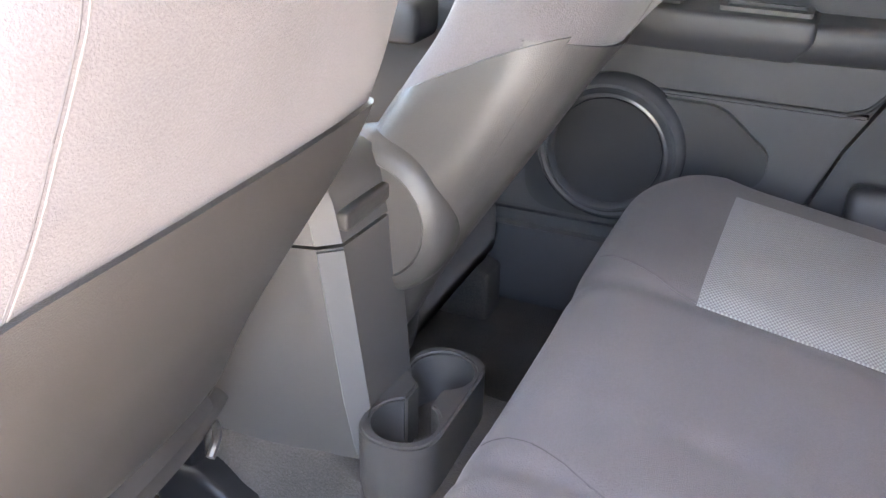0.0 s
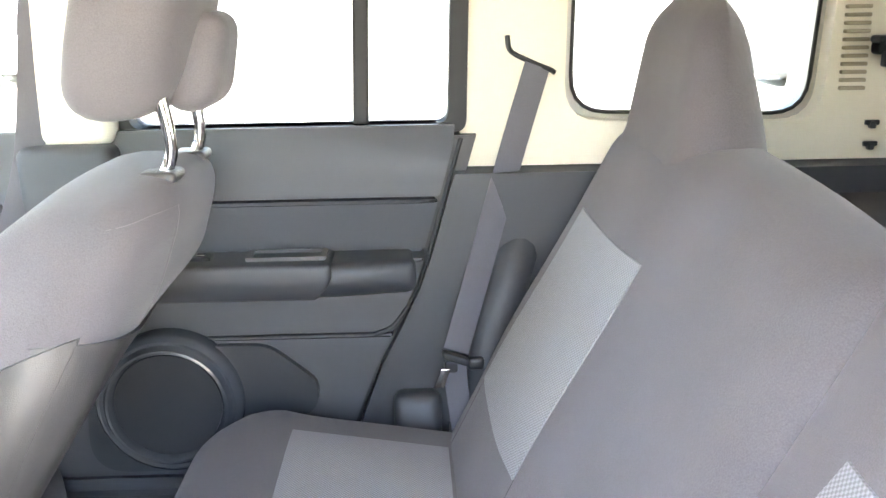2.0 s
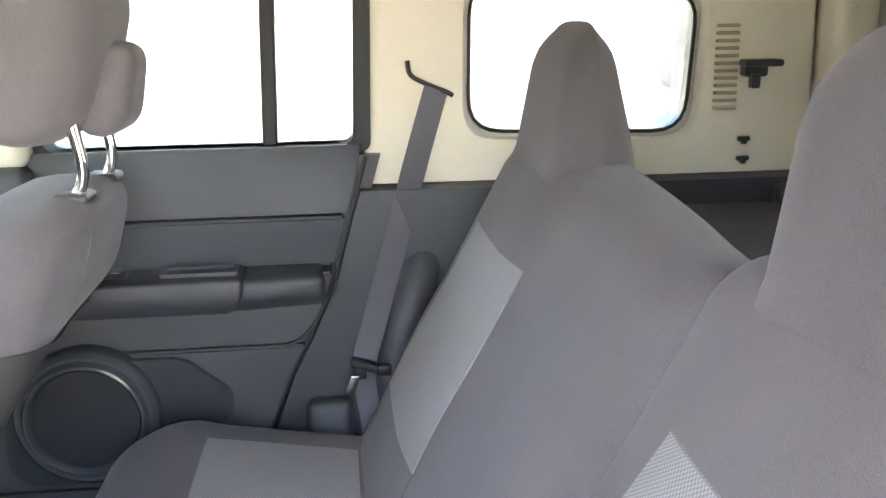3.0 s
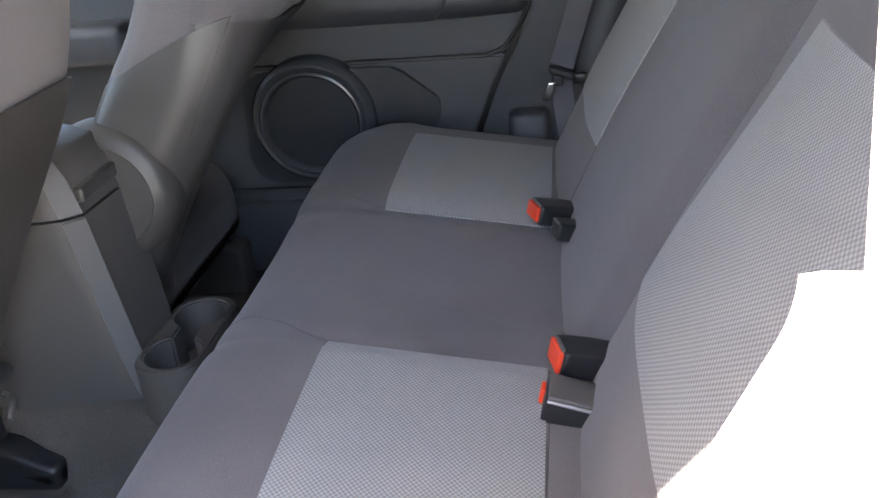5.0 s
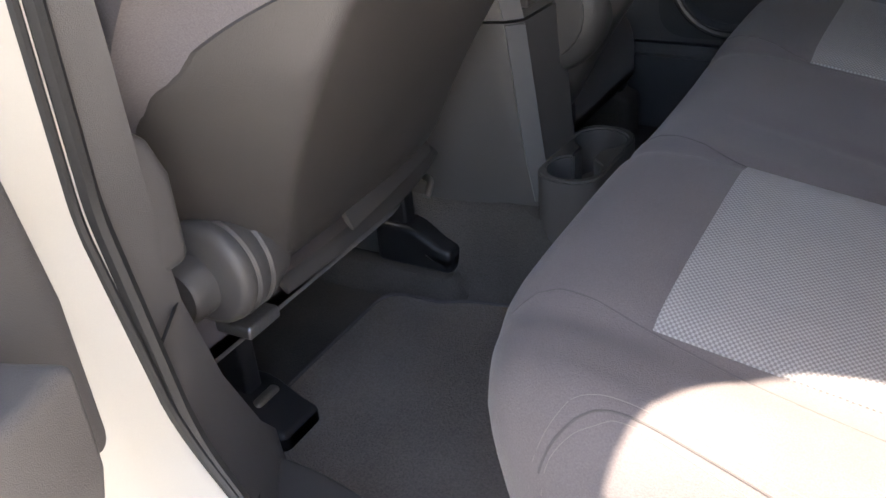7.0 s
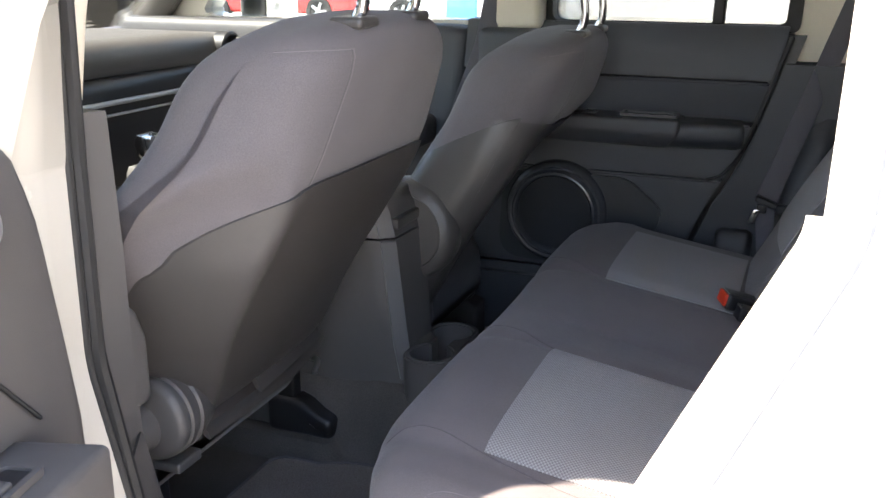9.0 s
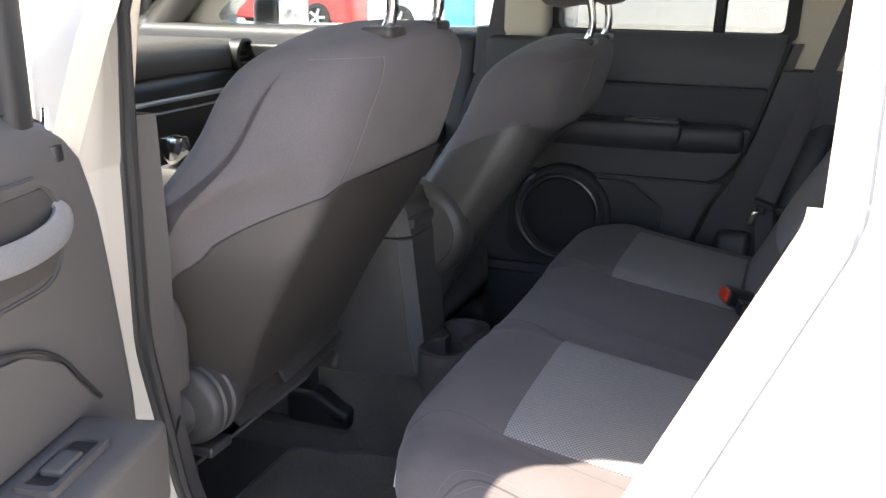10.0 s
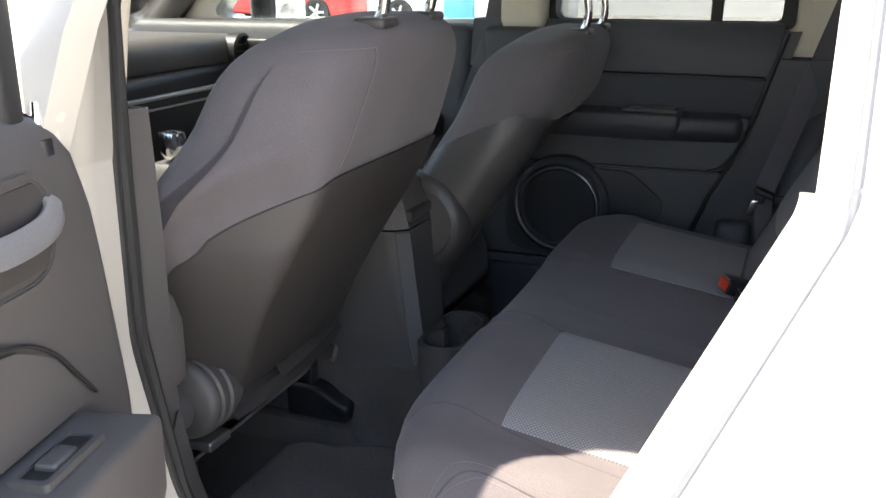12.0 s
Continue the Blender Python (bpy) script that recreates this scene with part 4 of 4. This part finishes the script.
# far front door, B pillar
fd = thing("front_door", "closed front passenger door with grey trim panel", "door", kind="structure")
part("door_panel", rbox((-1.45, 0.64, 0.46), (-0.24, 0.754, 1.17), 0.03, (6, 3, 6), lambda x, y, z: (x, y + (0.04 * step(0.95, 1.15, z) if y < 0.7 else 0), z)), SLATE, fd)
part("armrest", rbox((-0.95, 0.56, 0.90), (-0.30, 0.66, 0.97), 0.02, (6, 3, 3)), SLATE, fd)
part("release_cup", rbox((-0.86, 0.635, 1.07), (-0.72, 0.66, 1.13), 0.012, (3, 2, 3)), BLACK, fd)
p = part("pane", plate([(-0.19, 1.17), (-0.19, 1.52), (-0.60, 1.52), (-1.06, 1.17)], [], 0.78, 0.784), CLEAR, fd)
p.visible_shadow = False
fb = thing("pillar_trim", "slate grey pillar trim between the passenger side doors", "trim", kind="structure")
part("cover", rbox((-0.205, 0.64, 0.46), (-0.055, 0.753, 1.17), 0.02, (3, 3, 4)), SLATE, fb)
part("upper_cover", rbox((-0.175, 0.66, 1.165), (-0.06, 0.753, 1.56), 0.02, (3, 3, 4)), BEIGE, fb, "beige upper pillar cover")

qs = [(p[0], 0.752, p[1]) for p in FAR_QUARTER]
part("window_seal", tube(qs + [qs[0]], 0.0035, 8, False), RUBBER, c_trim, "black rubber window seal")
# quarter window glass
qwin = solid("quarter_window", plate(FAR_QUARTER, [], 0.78, 0.784), GLASS, "rounded fixed quarter window in the beige trim", "window", kind="structure")
qwin.visible_shadow = False

nf = thing("front_door", "closed driver's door with grey trim panel", "door", kind="structure")
part("door_panel", rbox((-1.45, -0.785, 0.46), (-0.27, -0.68, 1.14), 0.03, (6, 3, 6)), PLASTIC, nf)
part("pane", tumble(plate(FRONT_OPEN, [], -0.822, -0.818)), CLEAR, nf)

# ---- near rear door, swung open ----
OPEN = -78.0
nd = thing("rear_door", "rear door standing wide open with grey trim and silver release handle", "door")
nd.matrix_world = pose(-0.094, -0.768, 0, 0, 0, OPEN)
# built along +x from the hinge, inner face at y = 0 towards +y
part("door_skin", rbox((0.11, -0.15, 0.40), (0.98, -0.10, 1.15), 0.015, (4, 2, 4)), PAINT, nd)
FRONT_EDGE = ((1.20, 0.088), (1.175, 0.058), (1.144, 0.036), (1.088, 0.016), (0.983, -0.001), (0.896, -0.014), (0.45, -0.02))


def panel_bend(x, y, z):
    shift = between(FRONT_EDGE, z) * step(0.45, 0.02, x)
    thin = 0.25 + 0.75 * step(0.0, 0.2, x)
    return (x + shift, y * thin - 0.02 * step(1.165, 1.20, z) * (1 if y > -0.05 else 0), z)


# Same plastic as the far door's, but in the lighter grey to stand for daylight
part("door_panel", rbox((0.0, -0.105, 0.45), (0.94, 0.0, 1.198), 0.02, (24, 4, 26), panel_bend), PLASTIC, nd, "moulded door trim panel, greyed lighter as if in daylight")
arm = part("armrest", rbox((0.086, -0.01, 0.74), (0.72, 0.073, 0.923), 0.008, (10, 4, 6), lambda x, y, z: (x - 0.02 * (y / 0.07), y - 0.03 * step(0.86, 0.74, z) * (1 if y > 0.03 else 0), z - 0.10 * max(0.0, y))), PLASTIC, nd)
part("switch_plate", plate(rounded([(0.125, 0.013, 0.006), (0.215, 0.013, 0.006), (0.215, 0.050, 0.006), (0.125, 0.050, 0.006)]), [rounded([(0.132, 0.019, 0.005), (0.208, 0.019, 0.005), (0.208, 0.044, 0.005), (0.132, 0.044, 0.005)])], 0.9185, 0.9255, "z"), PLASTIC, arm)
part("switch_well", rbox((0.130, 0.018, 0.919), (0.210, 0.047, 0.9225), 0.001), BLACK, arm)
part("switch", rbox((0.155, 0.022, 0.920), (0.19, 0.042, 0.928), 0.003), PLASTIC, arm)
fold = smooth_path([(0.058, 0.004, 0.928), (0.085, 0.004, 0.958), (0.12, 0.004, 0.994), (0.17, 0.004, 1.018), (0.26, 0.004, 1.03), (0.60, 0.004, 1.035)], 6)
part("panel_joint", tube(fold, 0.002, 6), RUBBER, nd, "dark joint line of the trim")
part("cloth_panel", plate(rounded([(0.066, 0.926, 0.004), (0.70, 0.926, 0.02), (0.70, 1.028, 0.02), (0.25, 1.024, 0.04), (0.165, 1.012, 0.04), (0.115, 0.986, 0.03)], 4), [], -0.01, 0.005, bevel=0.003), PLASTIC, nd)
part("release_bezel", plate(rounded([(0.081, 1.050, 0.045), (0.328, 1.050, 0.03), (0.328, 1.150, 0.03), (0.086, 1.150, 0.045)], 8), [rounded([(0.089, 1.057, 0.040), (0.318, 1.057, 0.025), (0.318, 1.143, 0.025), (0.094, 1.143, 0.040)], 8)], -0.004, 0.004, bevel=0.002), PLASTIC, nd)
part("release_recess", rbox((0.094, -0.004, 1.062), (0.316, 0.0012, 1.138), 0.001), SHELL, nd)
part("release_handle", tube(smooth_path([(0.084, 0.001, 1.117), (0.096, 0.009, 1.108), (0.123, 0.013, 1.100), (0.178, 0.013, 1.098), (0.248, 0.006, 1.105)], 6), 0.01, 12, flat=(0.0125, 0.0055, (0, 1, 0.3))), SATIN, nd, "satin silver inside release handle")
part("lock_rod", tube([(0.076, -0.012, 1.145), (0.069, -0.012, 1.198)], 0.0045, 10), CHROME, nd, "chrome lock rod")
part("rod_collar", disc((0.074, -0.012, 1.164), (0, 0, 1), 0, 0, 0, 0, 16, [(0.013, -0.01), (0.012, 0.003), (0.006, 0.004), (0.0001, 0.004)]), BLACK, nd)


def frame_path(p):
    return (p[0], -0.05 + 0.08 * max(0.0, p[1] - 1.2), p[1])


part("frame_post", rbox((0.080, -0.055, 1.15), (0.116, -0.012, 1.46), 0.012, (3, 3, 6)), RUBBER, nd, "broad black front post of the window frame")
part("window_frame", tube([frame_path(p) for p in ((0.105, 1.15), (0.105, 1.30), (0.108, 1.40), (0.125, 1.47), (0.17, 1.515), (0.40, 1.535), (0.60, 1.53), (0.72, 1.50), (0.77, 1.40), (0.80, 1.15))], 0.02, 8, flat=(0.020, 0.024, (0, 1, 0))), RUBBER, nd, "black window frame")
pane = part("pane", plate([(0.108, 1.15), (0.80, 1.15), (0.74, 1.52), (0.17, 1.51), (0.115, 1.44)], [], -0.055, -0.051), DARKGLASS, nd, "dark privacy glass")
for v in pane.data.vertices:
    v.co.y += 0.08 * max(0.0, v.co.z - 1.2)

# ---- dashboard and controls ----
dash = thing("dashboard", "dark grey dashboard with round vent and silver trim line", "dashboard")
part("top", rbox((-1.40, -0.74, 1.06), (-0.86, 0.74, 1.150), 0.04, (6, 12, 4), lambda x, y, z: (x, y, z - 0.02 * (y / 0.74) ** 4)), PLASTIC, dash)
part("lower", rbox((-1.35, -0.72, 0.60), (-0.85, 0.72, 1.075), 0.03, (6, 8, 4)), BLACK, dash)
part("trim_line", rbox((-0.858, 0.02, 1.018), (-0.838, 0.68, 1.028), 0.004, (2, 8, 2)), SILVER, dash, "silver trim line")
part("trim_line", rbox((-0.856, 0.02, 0.995), (-0.842, 0.68, 1.0), 0.002, (2, 8, 2)), SILVER, dash, "thin silver trim line")
for vy in (0.627, -0.05):
    vent = part("vent", disc((-0.855, vy, 1.098), (1, 0, 0), 0, 0, 0, 0, 28, [(0.045, -0.02), (0.045, 0.012), (0.038, 0.016), (0.034, 0.006), (0.0001, 0.006)]), BLACK, dash, "round air vent")
    for dz in (-0.016, 0.0, 0.016):
        part("vane", rbox((-0.850, vy - 0.03, 1.096 + dz), (-0.842, vy + 0.03, 1.099 + dz), 0.001), PLASTIC, vent)
wheel = thing("steering_wheel", "black steering wheel in front of the driver's seat", "steering wheel")
wheel.matrix_world = pose(-0.60, -0.36, 1.03, 0, 62, 0)
part("rim", tube([(0.185 * math.cos(a), 0.185 * math.sin(a), 0) for a in arc(0, 2 * math.pi, 49)], 0.015, 10, False), BLACK, wheel)
part("hub", rbox((-0.07, -0.085, -0.05), (0.06, 0.085, 0.0), 0.03, (4, 4, 2)), BLACK, wheel)
for a in (math.pi / 2, -math.pi / 2, 0.0):
    part("spoke", tube([(0.04 * math.cos(a), 0.04 * math.sin(a), -0.015), (0.18 * math.cos(a), 0.18 * math.sin(a), 0)], 0.014, 8, flat=(0.018, 0.007, (0, 0, 1))), SATIN, wheel, "silver spoke")
lever = thing("gear_lever", "black gear lever with chrome topped knob", "gear lever")
part("boot", disc((-0.60, -0.02, 0.86), (0, 0, 1), 0, 0, 0, 0, 20, [(0.06, -0.06), (0.05, 0.0), (0.015, 0.05), (0.0001, 0.05)]), BLACK, lever)
part("stick", tube([(-0.60, -0.02, 0.88), (-0.59, -0.02, 0.98)], 0.008), CHROME, lever)
part("knob", disc((-0.59, -0.02, 0.99), (0, 0, 1), 0, 0, 0, 0, 20, [(0.012, -0.035), (0.024, -0.02), (0.028, 0.0), (0.024, 0.018), (0.0001, 0.024)]), CHROME, lever)
part("tunnel", rbox((-0.95, -0.10, 0.46), (-0.58, 0.16, 0.86), 0.03, (4, 4, 4)), PLASTIC, console)

# ---- belts and buckles ----
far_belt = thing("seat_belt", "dark grey seat belt hanging from the beige pillar", "seat belt")
part("webbing", tube(smooth_path([(0.586, 0.704, 1.272), (0.553, 0.686, 1.17), (0.524, 0.667, 1.077), (0.485, 0.628, 0.955), (0.450, 0.592, 0.850)], 6), 0.02, 8, flat=(0.024, 0.0014, (0.35, -1, 0))), WEB, far_belt)
part("webbing", tube(smooth_path([(0.448, 0.594, 0.835), (0.452, 0.603, 0.78), (0.462, 0.60, 0.70)], 5), 0.02, 8, flat=(0.020, 0.0014, (0.3, -1, 0))), WEB, far_belt)
part("guide", tube(smooth_path([(0.540, 0.713, 1.318), (0.544, 0.711, 1.296), (0.564, 0.709, 1.283), (0.604, 0.708, 1.266), (0.614, 0.709, 1.260)], 5), 0.004, 8), BLACK, far_belt)
tongue = part("tongue", join(rbox((0.428, 0.576, 0.834), (0.470, 0.592, 0.848), 0.005, (5, 3, 3), lambda x, y, z: (x, y, z - 0.35 * (x - 0.45))), rbox((0.432, 0.579, 0.818), (0.452, 0.589, 0.838), 0.004)), BLACK, far_belt, "black plastic belt tongue")
part("tongue_blade", rbox((0.426, 0.578, 0.795), (0.441, 0.582, 0.826), 0.0015, (3, 2, 3), lambda x, y, z: (x - 0.35 * (0.826 - z), y, z)), CHROME, tongue, "steel blade")
part("stop_button", rbox((0.468, 0.592, 0.816), (0.494, 0.610, 0.836), 0.006, (3, 3, 3)), BLACK, far_belt)
front_belt = thing("seat_belt", "dark seat belt beside the front passenger seat", "seat belt")
part("webbing", tube(smooth_path([(-0.15, 0.665, 1.40), (-0.185, 0.655, 1.15), (-0.24, 0.62, 0.95), (-0.26, 0.62, 0.70)], 6), 0.02, 8, flat=(0.023, 0.0015, (0.4, -1, 0))), WEB, front_belt)


def buckle(at, turn, size, button, label, lit_top=False):
    """A buckle lying on the cushion, its mouth at the origin towards -x."""
    b = thing("belt_buckle", label, "belt buckle", "rear buckles")
    b.matrix_world = pose(*at, 0, 15, turn)
    long, wide, high = size
    taper = lambda x, y, z: (x, y * (1 - 0.14 * step(0.3 * long, long, x)), z * (1 - 0.22 * step(0.25 * long, long, x)))
    part("housing", rbox((0.0, -wide, -high), (long, wide, high), 0.0045, (6, 4, 3), taper), BLACK, b)
    if button:
        part("button", rbox((-0.004, wide * (0.1 if lit_top else -0.84), -high * 0.70), (0.006, wide * 0.84, high * (0.5 if lit_top else 0.80)), 0.002, (2, 2, 2)), ORANGE, b, "red release button")
    # Light put into colour: grey sheet for the lit top, silver strip for the glint
    if lit_top:
        part("top_face", rbox((0.002, -wide * 0.95, high - 0.002), (long * 0.98, wide * 0.95, high + 0.003), 0.002, (3, 3, 2), taper), PLASTIC, b, "upper face greyed as if lit")
        part("edge_strip", rbox((0.002, -wide - 0.001, high * 0.72), (long * 0.98, -wide * 0.9, high * 0.95), 0.001, (3, 2, 2), taper), SATIN, b, "silver strip standing for the edge's glint")
    else:
        part("slot", rbox((-0.001, -wide * 0.7, high * 0.82), (0.003, wide * 0.7, high * 0.97), 0.0006), METAL, b, "steel tongue slot")
    return b


buckle((0.412, 0.152, 0.776), 22, (0.105, 0.021, 0.0135), True, "black seat belt buckle with red button on the cushion")
buckle((0.438, 0.098, 0.774), 18, (0.085, 0.015, 0.012), False, "small grey belt anchor clip on the cushion")
buckle((0.442, -0.203, 0.778), 14, (0.085, 0.021, 0.0145), True, "black seat belt buckle with red button on the cushion")
buckle((0.430, -0.255, 0.766), -3, (0.105, 0.021, 0.0135), True, "larger black buckle with lit-grey top and glint strip on the cushion", True)

# ---- outside ----
ground = solid("ground", plate([(-60, -60), (60, -60), (60, 60), (-60, 60)], [], -0.2, 0.0, "z"), CONCRETE, "sunlit grey concrete yard", "ground", kind="structure")
wall = thing("building", "long white rendered building across the yard", "building", kind="structure")
part("wall", plate([(-40, 0), (40, 0), (40, 7), (-40, 7)], [rounded([(x, 1.0, 0), (x + 1.6, 1.0, 0), (x + 1.6, 2.6, 0), (x, 2.6, 0)]) for x in (-14, -8, 2, 8, 14)], 24, 24.4), WHITEWALL, wall)

# Unseen white wall, added as a reflector for surfaces that face rearwards
rear_wall = solid("bounce_wall", plate([(-26, 0), (23.5, 0), (23.5, 4.5), (-26, 4.5)], [], 11.0, 11.3, "x"), WHITEWALL, "plain white rendered wall, unseen, added to bounce sunlight onto the car", "wall", kind="structure")


def parked_car(x, y, paint, label):
    c = thing("parked_car", label, "car", "parked cars", at=(x, y, 0))
    part("body", rbox((-2.1, -0.85, 0.25), (2.1, 0.85, 0.95), 0.18, (10, 6, 4), lambda a, b, z: (a, b, z - 0.12 * step(1.2, 2.1, abs(a)))), paint, c)
    part("cabin", rbox((-1.2, -0.75, 0.85), (1.3, 0.75, 1.45), 0.2, (8, 6, 5), lambda a, b, z: (a * (1 - 0.3 * step(0.9, 1.45, z)), b * (1 - 0.12 * step(0.9, 1.45, z)), z)), BLACK, c)
    for wx in (-1.3, 1.3):
        for s in (-1, 1):
            w = part("wheel", disc((wx, s * 0.78, 0.32), (0, s, 0), 0, 0, 0, 0, 28, [(0.30, -0.10), (0.32, -0.05), (0.32, 0.05), (0.30, 0.10), (0.21, 0.10), (0.20, 0.08), (0.0001, 0.08)]), TYRE, c)
            for k in range(5):
                a = 2 * math.pi * k / 5
                part("spoke", tube([(wx, s * 0.87, 0.32), (wx + 0.19 * math.cos(a), s * 0.87, 0.32 + 0.19 * math.sin(a))], 0.03, 6), SILVER, w)
    return c


parked_car(-6.2, 17.5, CARWHITE, "white saloon parked across the yard")
parked_car(-10.9, 17.8, CARRED, "red car parked across the yard")
parked_car(8.3, 14.8, DARKGREY, "dark grey car parked beside the white post")
post = solid("post", plate(rounded([(6.42, 12.9, 0.02), (6.56, 12.9, 0.02), (6.56, 13.04, 0.02), (6.42, 13.04, 0.02)]), [], 0.0, 3.2, "z"), WHITEWALL, "square white porch post on the yard", "post")
column = thing("sign_column", "upright blue sign column standing in the yard", "sign", at=(-5.57, 15.0, 0))
part("panel", rbox((-0.29, -0.06, 0.15), (0.29, 0.06, 3.2), 0.02, (2, 2, 4)), SIGNBLUE, column)
part("base", rbox((-0.34, -0.15, 0.0), (0.34, 0.15, 0.16), 0.02, (2, 2, 2)), CONCRETE, column)
mirror = thing("door_mirror", "black outside mirror on the passenger door", "mirror")
part("housing", rbox((-0.98, 0.86, 1.115), (-0.90, 1.07, 1.245), 0.035, (4, 6, 5)), BLACK, mirror)
part("glass", rbox((-0.902, 0.885, 1.135), (-0.896, 1.05, 1.228), 0.0025, (2, 3, 3)), CHROME, mirror, "mirror glass")
part("arm", rbox((-0.965, 0.80, 1.12), (-0.92, 0.88, 1.16), 0.012, (2, 2, 2)), BLACK, mirror)
